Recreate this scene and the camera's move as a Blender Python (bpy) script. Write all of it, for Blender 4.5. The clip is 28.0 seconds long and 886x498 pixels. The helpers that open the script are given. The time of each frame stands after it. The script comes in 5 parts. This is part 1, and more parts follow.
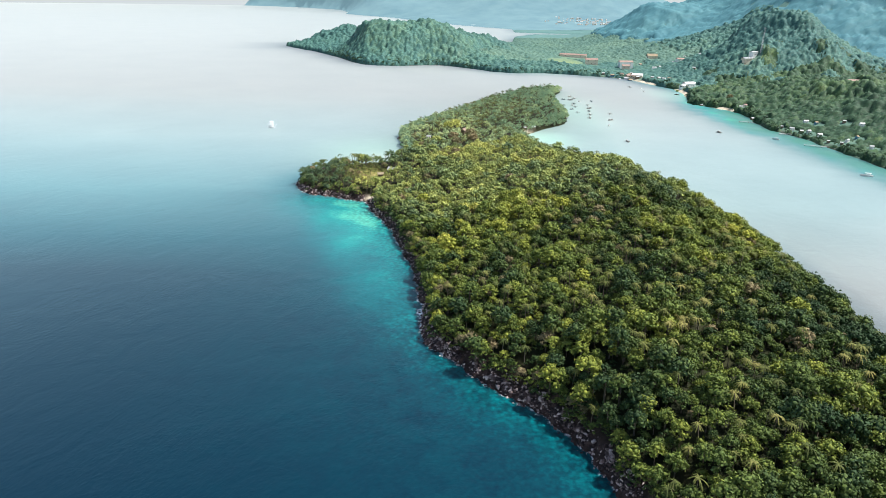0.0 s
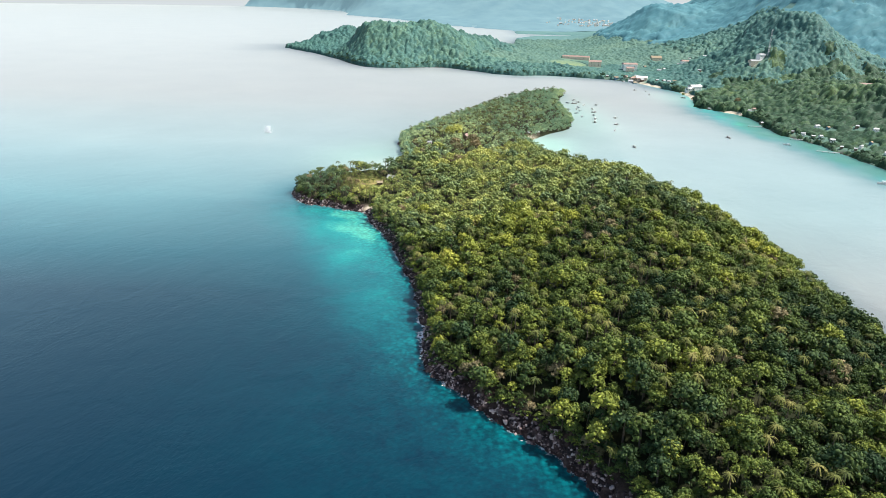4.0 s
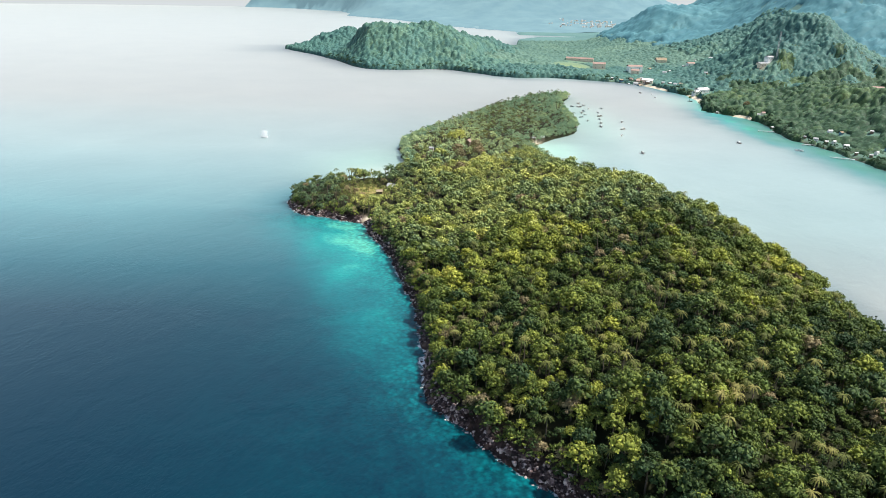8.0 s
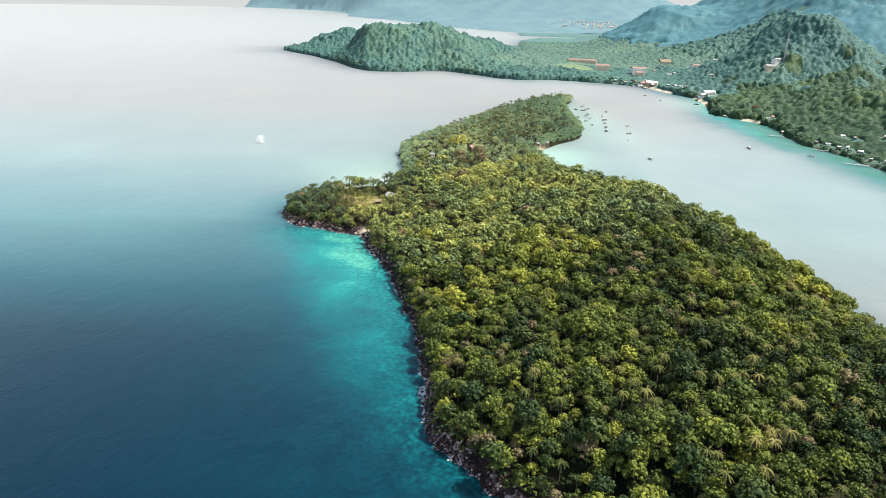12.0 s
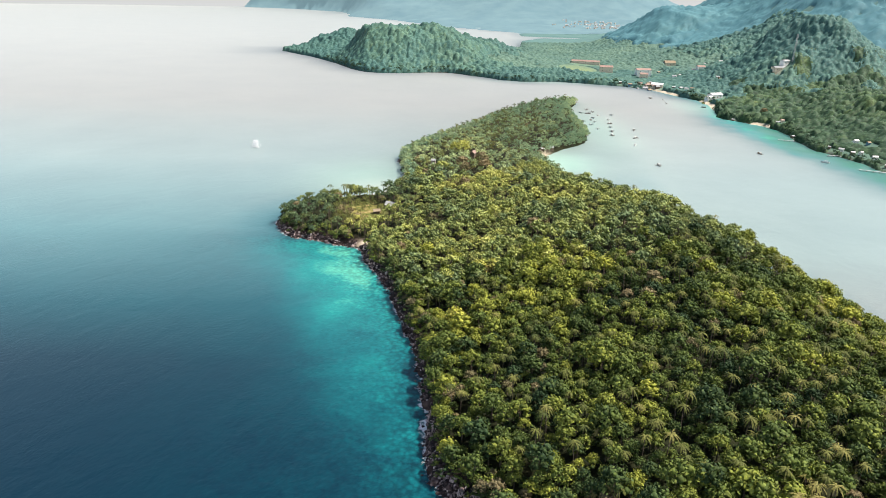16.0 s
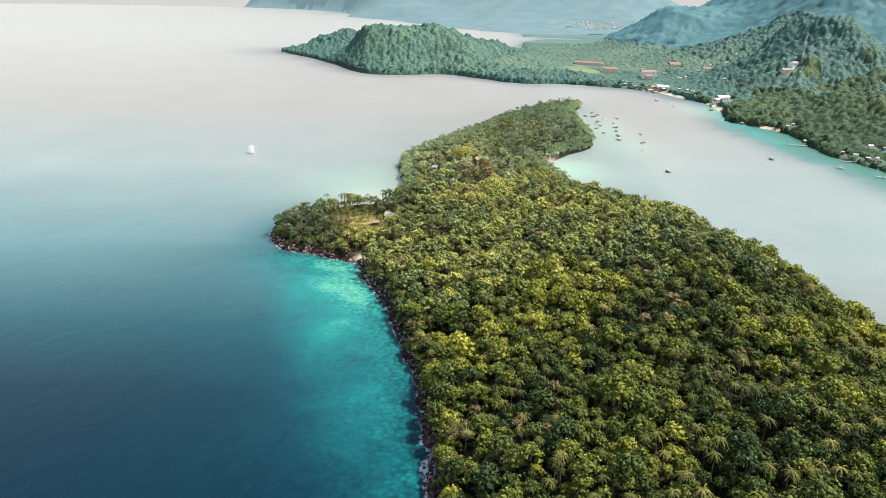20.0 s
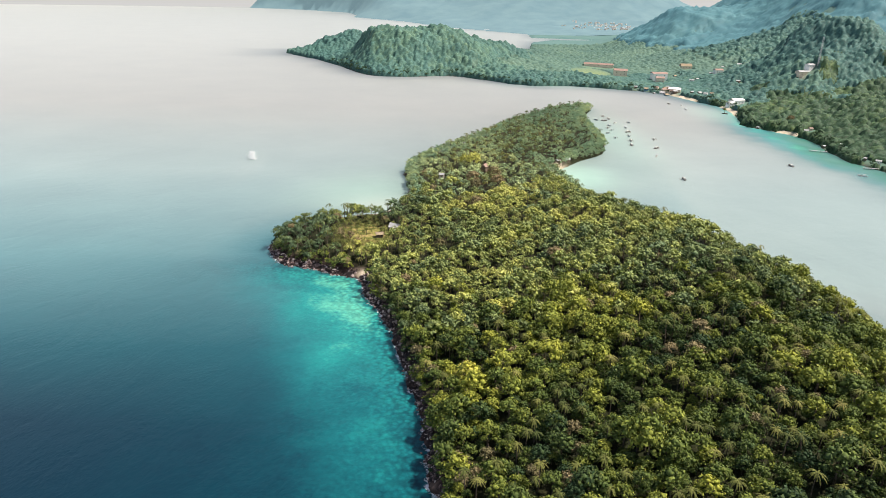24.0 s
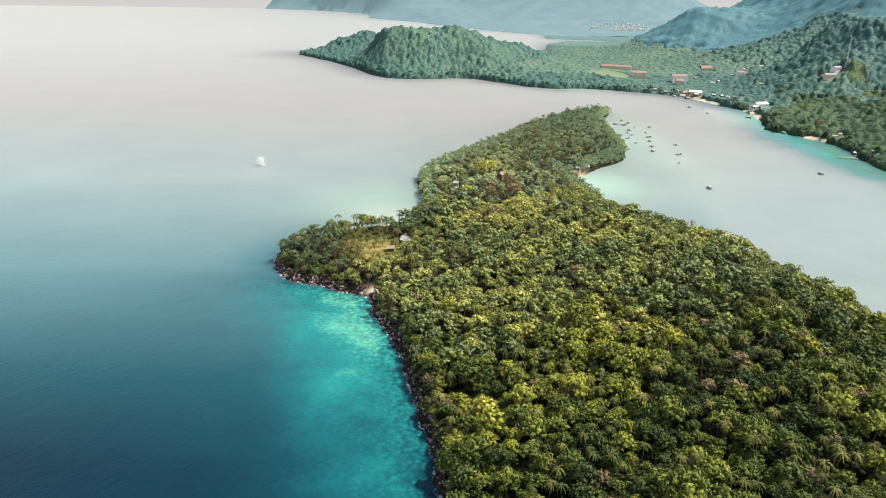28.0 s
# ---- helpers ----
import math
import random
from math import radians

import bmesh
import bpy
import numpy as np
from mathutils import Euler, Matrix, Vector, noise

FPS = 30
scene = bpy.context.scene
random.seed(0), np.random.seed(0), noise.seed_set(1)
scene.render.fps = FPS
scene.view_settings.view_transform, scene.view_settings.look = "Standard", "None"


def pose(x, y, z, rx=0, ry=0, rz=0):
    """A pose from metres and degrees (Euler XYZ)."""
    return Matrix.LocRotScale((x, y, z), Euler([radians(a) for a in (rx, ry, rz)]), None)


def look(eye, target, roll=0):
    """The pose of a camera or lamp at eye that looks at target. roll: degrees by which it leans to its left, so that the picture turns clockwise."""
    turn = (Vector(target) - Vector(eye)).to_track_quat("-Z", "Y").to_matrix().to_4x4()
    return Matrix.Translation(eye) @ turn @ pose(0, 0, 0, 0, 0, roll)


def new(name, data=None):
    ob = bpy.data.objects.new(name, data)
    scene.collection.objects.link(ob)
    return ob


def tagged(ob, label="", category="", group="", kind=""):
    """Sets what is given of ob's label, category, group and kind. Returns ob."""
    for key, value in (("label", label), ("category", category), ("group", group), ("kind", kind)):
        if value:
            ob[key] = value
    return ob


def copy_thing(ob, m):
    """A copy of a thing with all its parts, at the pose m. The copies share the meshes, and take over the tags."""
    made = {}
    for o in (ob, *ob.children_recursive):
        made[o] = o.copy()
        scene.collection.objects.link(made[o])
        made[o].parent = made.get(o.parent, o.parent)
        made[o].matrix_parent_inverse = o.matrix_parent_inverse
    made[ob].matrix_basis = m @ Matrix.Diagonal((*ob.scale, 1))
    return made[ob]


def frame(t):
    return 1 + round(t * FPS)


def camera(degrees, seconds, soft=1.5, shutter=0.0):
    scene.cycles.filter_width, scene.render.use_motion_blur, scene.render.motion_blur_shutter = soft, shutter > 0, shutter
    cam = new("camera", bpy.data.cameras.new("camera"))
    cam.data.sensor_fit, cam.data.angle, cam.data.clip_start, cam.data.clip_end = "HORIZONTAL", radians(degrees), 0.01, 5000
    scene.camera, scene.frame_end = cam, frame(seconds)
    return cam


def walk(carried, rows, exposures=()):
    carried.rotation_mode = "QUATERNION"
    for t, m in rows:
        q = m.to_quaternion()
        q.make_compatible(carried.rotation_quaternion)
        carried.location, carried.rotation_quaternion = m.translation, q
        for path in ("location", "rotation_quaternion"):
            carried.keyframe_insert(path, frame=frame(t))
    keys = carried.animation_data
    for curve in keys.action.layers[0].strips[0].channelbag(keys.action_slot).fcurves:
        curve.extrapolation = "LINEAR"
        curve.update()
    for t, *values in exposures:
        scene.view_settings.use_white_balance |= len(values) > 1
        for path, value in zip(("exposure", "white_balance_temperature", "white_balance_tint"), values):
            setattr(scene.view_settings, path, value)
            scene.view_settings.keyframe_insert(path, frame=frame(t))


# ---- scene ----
cam = camera(65.5, 28.0, soft=0.65)
# level flight at one speed; rows of seconds, yaw, pitch, roll in degrees
SPEED_X, SPEED_Y, EYE = -0.3209, 6.4571, 170.0
TURNS = [
    (0, -0.00, -21.16, 1.53),
    (0.5, 0.00, -21.16, 1.56),
    (1, 0.01, -21.16, 1.58),
    (1.5, 0.01, -21.14, 1.58),
    (2, 0.02, -21.13, 1.58),
    (2.5, 0.02, -21.13, 1.57),
    (3, 0.04, -21.10, 1.56),
    (3.5, 0.04, -21.10, 1.56),
    (5.5, 0.07, -21.09, 1.59),
    (6, 0.08, -21.08, 1.60),
    (6.5, 0.09, -21.07, 1.60),
    (7, 0.10, -21.07, 1.60),
    (7.5, 0.12, -21.06, 1.61),
    (8, 0.13, -21.06, 1.62),
    (8.5, 0.14, -21.04, 1.62),
    (9, 0.12, -21.04, 1.63),
    (9.5, 0.12, -21.04, 1.63),
    (10, 0.12, -21.03, 1.63),
    (10.5, 0.13, -21.04, 1.64),
    (11, 0.13, -21.03, 1.64),
    (11.5, 0.13, -21.04, 1.65),
    (12, 0.15, -21.03, 1.65),
    (12.5, 0.15, -21.03, 1.65),
    (14.5, 0.16, -21.05, 1.69),
    (15, 0.17, -21.05, 1.69),
    (15.5, 0.18, -21.05, 1.69),
    (16, 0.19, -21.04, 1.70),
    (16.5, 0.20, -21.04, 1.69),
    (17, 0.21, -21.02, 1.69),
    (17.5, 0.23, -21.03, 1.69),
    (18, 0.23, -21.02, 1.70),
    (18.5, 0.23, -21.03, 1.71),
    (19, 0.24, -21.02, 1.71),
    (19.5, 0.24, -21.02, 1.70),
    (20, 0.25, -21.03, 1.70),
    (20.5, 0.25, -21.02, 1.70),
    (21, 0.26, -21.02, 1.69),
    (21.5, 0.29, -21.01, 1.68),
    (23.5, 0.68, -21.01, 1.68),
    (24, 0.79, -21.02, 1.66),
    (24.5, 0.93, -21.00, 1.64),
    (25, 1.21, -21.00, 1.62),
    (25.5, 1.31, -21.00, 1.60),
    (26, 1.43, -20.99, 1.58),
    (26.5, 1.54, -21.00, 1.56),
    (27, 1.66, -21.00, 1.55),
    (27.5, 1.97, -21.01, 1.55),
    (28, 1.97, -21.01, 1.55),
]
walk(cam, [(t, pose(SPEED_X * t, SPEED_Y * t, EYE, 90 + pitch, 0, yaw) @ pose(0, 0, 0, 0, 0, roll)) for t, yaw, pitch, roll in TURNS],
     [(0, 0.72, 6150, 11), (3, 0.72, 6170, 11), (10, 0.71, 6350, 12.5), (17, 0.655, 6650, 15.0), (28, 0.545, 6840, 16.5)])

# ---- light ----
SUN_AZ, SUN_EL = radians(78), radians(58)      # from straight ahead, minus is towards the open sea
world = bpy.data.worlds.new("sky_world")
scene.world = world
world.use_nodes = True
wn = world.node_tree
wn.nodes.clear()
sky = wn.nodes.new("ShaderNodeTexSky")
sky.sky_type, sky.sun_disc = "NISHITA", False
sky.sun_elevation, sky.sun_rotation = SUN_EL, SUN_AZ
sky.air_density, sky.dust_density, sky.ozone_density, sky.altitude = 1.0, 1.6, 1.0, 0
wbg = wn.nodes.new("ShaderNodeBackground")
wbg.inputs["Strength"].default_value = 0.085
# thin white haze, thickest towards the horizon and the sun, laid over the clear sky
wc = wn.nodes.new("ShaderNodeTexCoord")
wsep = wn.nodes.new("ShaderNodeSeparateXYZ")
wn.links.new(wc.outputs["Generated"], wsep.inputs[0])
wramp = wn.nodes.new("ShaderNodeMapRange")
wramp.inputs["From Min"].default_value, wramp.inputs["From Max"].default_value = 0.0, 0.50
wramp.inputs["To Min"].default_value, wramp.inputs["To Max"].default_value = 0.95, 0.0
wramp.interpolation_type = "SMOOTHSTEP"
wlean = wn.nodes.new("ShaderNodeMath")
wlean.operation = "MULTIPLY_ADD"
wlean.inputs[1].default_value, wlean.inputs[2].default_value = -0.85, 1.0
wn.links.new(wsep.outputs["X"], wlean.inputs[0])
wrise = wn.nodes.new("ShaderNodeMath")
wrise.operation = "MULTIPLY"
wn.links.new(wsep.outputs["Z"], wrise.inputs[0])
wn.links.new(wlean.outputs[0], wrise.inputs[1])
wn.links.new(wrise.outputs[0], wramp.inputs["Value"])
whaze = wn.nodes.new("ShaderNodeMix")
whaze.data_type = "RGBA"
whaze.inputs[7].default_value = (13.4, 13.8, 13.6, 1)
wn.links.new(wramp.outputs[0], whaze.inputs[0])
wn.links.new(sky.outputs[0], whaze.inputs[6])
wout = wn.nodes.new("ShaderNodeOutputWorld")
wn.links.new(whaze.outputs[2], wbg.inputs[0])
wn.links.new(wbg.outputs[0], wout.inputs[0])
sun = new("sun", bpy.data.lights.new("sun", "SUN"))
sun.data.energy, sun.data.angle, sun.data.color = 5.0, radians(1.0), (1.0, 0.94, 0.84)
sun_way = Vector((math.sin(SUN_AZ) * math.cos(SUN_EL), math.cos(SUN_AZ) * math.cos(SUN_EL), math.sin(SUN_EL)))
sun.matrix_world = look(sun_way * 900, (0, 0, 0))


# ---- materials ----
class Nodes:
    """Short hand for building a node material."""

    def __init__(self, name):
        self.mat = bpy.data.materials.new(name)
        self.mat.use_nodes = True
        self.tree = self.mat.node_tree
        self.bsdf = self.tree.nodes["Principled BSDF"]
        self.out = self.tree.nodes["Material Output"]

    def add(self, kind, **values):
        node = self.tree.nodes.new(kind)
        for key, value in values.items():
            if key in node.inputs:
                node.inputs[key].default_value = value
        return node

    def link(self, a, b):
        self.tree.links.new(a, b)

    def noise(self, scale, detail=4.0, rough=0.55, coord=None, warp=0.0):
        node = self.add("ShaderNodeTexNoise", Scale=scale, Detail=detail, Roughness=rough, Distortion=warp)
        if coord is not None:
            self.link(coord, node.inputs["Vector"])
        return node.outputs["Fac"]

    def place(self):
        return self.add("ShaderNodeNewGeometry").outputs["Position"]

    def attr(self, name):
        node = self.add("ShaderNodeAttribute")
        node.attribute_name = name
        return node.outputs["Fac"]

    def ramp(self, fac, stops):
        node = self.add("ShaderNodeValToRGB")
        ramp = node.color_ramp
        while len(ramp.elements) < len(stops):
            ramp.elements.new(0.5)
        for element, (at, colour) in zip(ramp.elements, stops):
            element.position, element.color = at, (*colour, 1.0)
        self.link(fac, node.inputs[0])
        return node.outputs[0]

    def mix(self, fac, a, b, mode="MIX"):
        node = self.add("ShaderNodeMix")
        node.data_type, node.blend_type = "RGBA", mode
        for value, socket in ((fac, node.inputs[0]), (a, node.inputs[6]), (b, node.inputs[7])):
            if isinstance(value, (int, float)):
                socket.default_value = value
            elif isinstance(value, tuple):
                socket.default_value = (*value, 1.0)
            else:
                self.link(value, socket)
        return node.outputs[2]

    def math(self, how, a, b=0.0, clamp=False):
        node = self.add("ShaderNodeMath")
        node.operation, node.use_clamp = how, clamp
        for value, socket in ((a, node.inputs[0]), (b, node.inputs[1])):
            if isinstance(value, (int, float)):
                socket.default_value = value
            else:
                self.link(value, socket)
        return node.outputs[0]

    def bump(self, height, strength, distance):
        node = self.add("ShaderNodeBump", Strength=strength, Distance=distance)
        self.link(height, node.inputs["Height"])
        self.link(node.outputs[0], self.bsdf.inputs["Normal"])

    def finish(self, colour, rough=0.7, spec=0.3, metal=0.0):
        socket = self.bsdf.inputs["Base Color"]
        if isinstance(colour, tuple):
            socket.default_value = (*colour, 1.0)
        else:
            self.link(colour, socket)
        self.bsdf.inputs["Roughness"].default_value = rough
        self.bsdf.inputs["Specular IOR Level"].default_value = spec
        self.bsdf.inputs["Metallic"].default_value = metal
        return self.mat


def leaf_material(name, stops, joined, grain=0.9, patch=0.012, translucent=0.12, spread=0.42, haze_sheen=0.0):
    """Foliage: one tone a tree, drifts of tone over the wood, and a grain from leaf to leaf."""
    n = Nodes(name)
    tone = n.attr("tint") if joined else n.add("ShaderNodeObjectInfo").outputs["Random"]
    drift = n.noise(patch, 3.0, 0.6, n.place())
    leaf = n.add("ShaderNodeNewGeometry").outputs["Random Per Island"]
    fac = n.math("ADD", n.math("MULTIPLY", tone, 0.58), n.math("MULTIPLY", n.math("SUBTRACT", drift, 0.5), 1.3))
    fac = n.math("ADD", fac, n.math("MULTIPLY", n.math("SUBTRACT", leaf, 0.3), spread * 0.45), True)
    colour = n.ramp(fac, stops)
    fine = n.noise(grain * 0.6, 3.0, 0.6, n.place())
    colour = n.mix(spread * 1.7, colour, n.ramp(fine, [(0.30, (0.36, 0.36, 0.36)), (0.70, (1.62, 1.62, 1.62))]), "MULTIPLY")
    n.finish(colour, 0.7, 0.14)
    # a pale blue sheen that lays haze over far leaves seen edge-on
    n.bsdf.inputs["Sheen Weight"].default_value = haze_sheen
    n.bsdf.inputs["Sheen Roughness"].default_value = 0.6
    n.bsdf.inputs["Sheen Tint"].default_value = (0.45, 0.85, 0.90, 1.0)
    if translucent:
        thin = n.add("ShaderNodeBsdfTranslucent")
        n.link(colour, thin.inputs["Color"])
        both = n.add("ShaderNodeMixShader", Fac=translucent)
        n.link(n.bsdf.outputs[0], both.inputs[1])
        n.link(thin.outputs[0], both.inputs[2])
        n.link(both.outputs[0], n.out.inputs["Surface"])
    return n.mat


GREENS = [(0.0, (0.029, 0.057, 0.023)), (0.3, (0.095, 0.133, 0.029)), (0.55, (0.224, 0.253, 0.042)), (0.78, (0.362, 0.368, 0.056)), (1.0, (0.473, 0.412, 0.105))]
# yellower foliage farther up the island, lightened further to paint in haze
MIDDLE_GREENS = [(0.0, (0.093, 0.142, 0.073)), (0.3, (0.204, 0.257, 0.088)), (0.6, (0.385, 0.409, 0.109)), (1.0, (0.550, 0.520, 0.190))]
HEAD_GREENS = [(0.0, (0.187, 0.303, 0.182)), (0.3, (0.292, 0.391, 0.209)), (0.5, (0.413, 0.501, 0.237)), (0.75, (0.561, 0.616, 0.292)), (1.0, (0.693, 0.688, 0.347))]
# mainland leaves turn bluer with distance: the haze is painted into these greens
VALLEY_HAZED = [(0.0, (0.059, 0.123, 0.099)), (0.5, (0.091, 0.163, 0.118)), (1.0, (0.144, 0.211, 0.126))]
MOUNTAIN_HAZED = [(0.0, (0.050, 0.147, 0.176)), (0.5, (0.061, 0.166, 0.188)), (1.0, (0.077, 0.182, 0.192))]
SLOPE_HAZED = [(0.0, (0.043, 0.109, 0.098)), (0.35, (0.056, 0.130, 0.107)), (0.65, (0.080, 0.157, 0.109)), (1.0, (0.128, 0.188, 0.093))]
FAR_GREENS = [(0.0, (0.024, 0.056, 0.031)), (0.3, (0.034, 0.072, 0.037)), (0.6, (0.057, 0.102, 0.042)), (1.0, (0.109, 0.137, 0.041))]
DRY = [(0.0, (0.165, 0.150, 0.075)), (0.5, (0.245, 0.200, 0.105)), (1.0, (0.310, 0.235, 0.135))]
PALM = [(0.0, (0.055, 0.075, 0.020)), (0.5, (0.130, 0.140, 0.036)), (1.0, (0.270, 0.235, 0.078))]
M_LEAF = leaf_material("leaves_single", GREENS, False, 0.9, 0.012, 0.07, 0.45)
M_LEAVES = leaf_material("leaves_wood", GREENS, True, 0.9, 0.012, 0.07, 0.45)
M_DRY = leaf_material("leaves_dry", DRY, False)
M_DRYS = leaf_material("leaves_dry_wood", DRY, True)
M_YELLOW = leaf_material("leaves_yellow", [(0.0, (0.30, 0.31, 0.05)), (1.0, (0.55, 0.55, 0.16))], False)
M_PALM = leaf_material("palm_fronds", PALM, False, 2.0)
M_PALMS = leaf_material("palm_fronds_wood", PALM, True, 2.0)
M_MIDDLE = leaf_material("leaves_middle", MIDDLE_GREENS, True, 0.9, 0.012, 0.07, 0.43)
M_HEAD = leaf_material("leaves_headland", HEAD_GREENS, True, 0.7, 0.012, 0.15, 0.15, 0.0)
M_VALLEY = leaf_material("leaves_valley", VALLEY_HAZED, True, 0.5, 0.006, 0.0, 0.14, 0.03)
M_MOUNT = leaf_material("leaves_mountain", MOUNTAIN_HAZED, True, 0.3, 0.006, 0.0, 0.05, 0.05)
M_SLOPE = leaf_material("leaves_slope", SLOPE_HAZED, True, 0.5, 0.006, 0.0, 0.34, 0.0)
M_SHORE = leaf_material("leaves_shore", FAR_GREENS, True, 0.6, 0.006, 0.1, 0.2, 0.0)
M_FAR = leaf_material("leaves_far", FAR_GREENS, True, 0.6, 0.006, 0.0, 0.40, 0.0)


def bark_material():
    n = Nodes("bark")
    c = n.ramp(n.noise(3.0, 5.0, 0.6, n.place()), [(0.3, (0.05, 0.038, 0.028)), (0.7, (0.20, 0.165, 0.125))])
    n.bump(n.noise(9.0, 4.0), 0.6, 0.05)
    return n.finish(c, 0.9, 0.2)


def rock_material(joined):
    n = Nodes("shore_rocks" if joined else "shore_boulder")
    p = n.place()
    own = n.attr("tint") if joined else n.add("ShaderNodeObjectInfo").outputs["Random"]
    big = n.math("ADD", n.math("MULTIPLY", n.noise(0.6, 5.0, 0.6, p), 0.5), n.math("MULTIPLY", own, 0.5))
    c = n.ramp(big, [(0.34, (0.018, 0.010, 0.010)), (0.51, (0.062, 0.036, 0.034)), (0.62, (0.19, 0.132, 0.122)), (0.74, (0.52, 0.430, 0.405))])
    c = n.mix(0.5, c, n.ramp(n.noise(2.5, 5.0, 0.65, p), [(0.3, (0.5, 0.5, 0.5)), (0.7, (1.5, 1.5, 1.5))]), "MULTIPLY")
    n.bump(n.noise(1.6, 6.0, 0.65, p), 0.8, 0.35)
    return n.finish(c, 0.75, 0.4)


def ground_material(name, low, mid, high, turf=((0.07, 0.10, 0.02), (0.19, 0.18, 0.05), (0.30, 0.23, 0.10))):
    """Soil of a wooded shore: rock at the waterline, sand on the beaches, grass in the clearing, leaf litter under the trees."""
    n = Nodes(name)
    p = n.place()
    rock = n.ramp(n.noise(0.22, 6.0, 0.65, p), [(0.32, (0.016, 0.011, 0.010)), (0.55, (0.046, 0.030, 0.026)), (0.80, (0.140, 0.098, 0.084))])
    soil = n.ramp(n.noise(0.12, 5.0, 0.6, p), [(0.3, low), (0.55, mid), (0.8, high)])
    sand = n.ramp(n.noise(0.3, 4.0, 0.6, p), [(0.3, (0.42, 0.35, 0.25)), (0.7, (0.66, 0.58, 0.45))])
    grass = n.ramp(n.noise(0.18, 5.0, 0.65, p), [(0.35, turf[0]), (0.5, turf[1]), (0.62, turf[2])])
    edge = n.math("ADD", n.attr("rocky"), n.math("MULTIPLY", n.math("SUBTRACT", n.noise(0.3, 4.0, 0.6, p), 0.5), 0.5), True)
    c = n.mix(edge, soil, rock)
    c = n.mix(n.attr("grass"), c, grass)
    # distant flats and upland: haze painted into the ground colour
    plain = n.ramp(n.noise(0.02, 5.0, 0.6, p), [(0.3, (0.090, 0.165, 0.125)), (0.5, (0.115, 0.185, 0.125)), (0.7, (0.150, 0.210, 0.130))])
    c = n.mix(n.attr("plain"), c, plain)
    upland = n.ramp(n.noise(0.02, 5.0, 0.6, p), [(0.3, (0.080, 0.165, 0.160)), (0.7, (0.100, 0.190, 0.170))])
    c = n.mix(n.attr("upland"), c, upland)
    c = n.mix(n.attr("sand"), c, sand)
    n.bump(n.noise(0.9, 6.0, 0.65, p), 0.7, 0.5)
    return n.finish(c, 0.95, 0.15)


def water_material():
    n = Nodes("sea_water")
    p = n.place()
    drift = n.noise(0.011, 4.0, 0.6, p)
    reef = n.math("ADD", n.math("MULTIPLY", n.noise(0.08, 4.0, 0.6, p, 0.6), 0.45), n.math("MULTIPLY", n.noise(0.42, 4.0, 0.65, p), 0.55))
    shallow = n.attr("shallow")
    wander = n.math("ADD", shallow, n.math("MULTIPLY", n.math("SUBTRACT", drift, 0.5), n.math("MULTIPLY", shallow, 0.9)), True)
    stones = n.math("MULTIPLY", n.math("SUBTRACT", reef, 0.5), n.math("MULTIPLY", n.attr("stony"), 1.5))
    wander = n.math("ADD", wander, stones, True)
    c = n.ramp(wander, [(0.0, (0.0002, 0.0108, 0.024)), (0.22, (0.0004, 0.036, 0.052)), (0.50, (0.0010, 0.098, 0.112)),
                        (0.78, (0.004, 0.190, 0.182)), (1.0, (0.070, 0.36, 0.265))])
    # farther water turns teal, then pale: distance haze painted into the base colour
    c = n.mix(n.math("MULTIPLY", n.attr("haze_veil"), n.math("ADD", n.math("MULTIPLY", drift, 0.8), 0.6), True), c, (0.003, 0.140, 0.165))
    c = n.mix(n.math("MULTIPLY", n.attr("milk_haze"), n.math("ADD", n.math("MULTIPLY", drift, 0.5), 0.6), True), c, (0.420, 0.400, 0.350))
    c = n.mix(n.math("MULTIPLY", n.attr("mint"), n.math("ADD", drift, 0.5), True), c, (0.270, 0.430, 0.350))
    # stones on the sea bed, seen through the clear water close to the rocks
    bed = n.add("ShaderNodeTexVoronoi", Scale=0.42)
    n.link(n.mix(1.0, p, n.mix(1.0, n.add("ShaderNodeTexNoise", Scale=0.22, Detail=4.0).outputs["Color"], (7.0, 7.0, 0.0), "MULTIPLY"), "ADD"), bed.inputs["Vector"])
    stones_tone = n.ramp(bed.outputs["Distance"], [(0.08, (1.35, 1.35, 1.3)), (0.40, (1.0, 1.0, 1.0)), (0.75, (0.40, 0.46, 0.50))])
    c = n.mix(n.math("MULTIPLY", n.attr("cobble"), n.math("ADD", n.noise(0.12, 3.0, 0.6, p), 0.5), True), c, stones_tone, "MULTIPLY")
    # weed and green shallows along the mainland shore
    c = n.mix(n.math("MULTIPLY", n.attr("weed"), n.math("ADD", reef, 0.45), True), c, (0.002, 0.120, 0.068))
    foam_noise = n.noise(0.28, 6.0, 0.70, p, 1.0)
    foam = n.math("MULTIPLY", n.math("SUBTRACT", n.math("ADD", foam_noise, n.attr("foam")), 1.0), 7.0, True)
    c = n.mix(foam, c, (0.80, 0.84, 0.84))
    # ripples on two scales, drawn out along the crests, in drifting patches
    turn = n.add("ShaderNodeMapping")
    turn.vector_type = "TEXTURE"
    turn.inputs["Rotation"].default_value = (0, 0, radians(64))
    turn.inputs["Scale"].default_value = (1.5, 1.0, 1.0)
    n.link(p, turn.inputs["Vector"])
    small = n.noise(0.55, 5.0, 0.6, turn.outputs[0], 0.6)
    large = n.noise(0.07, 3.0, 0.5, turn.outputs[0], 0.8)
    gust = n.ramp(n.noise(0.016, 3.0, 0.6, p), [(0.35, (0.25, 0.25, 0.25)), (0.65, (1.0, 1.0, 1.0))])
    height = n.math("ADD", n.math("MULTIPLY", n.math("MULTIPLY", small, gust), 0.7), n.math("MULTIPLY", large, 1.0))
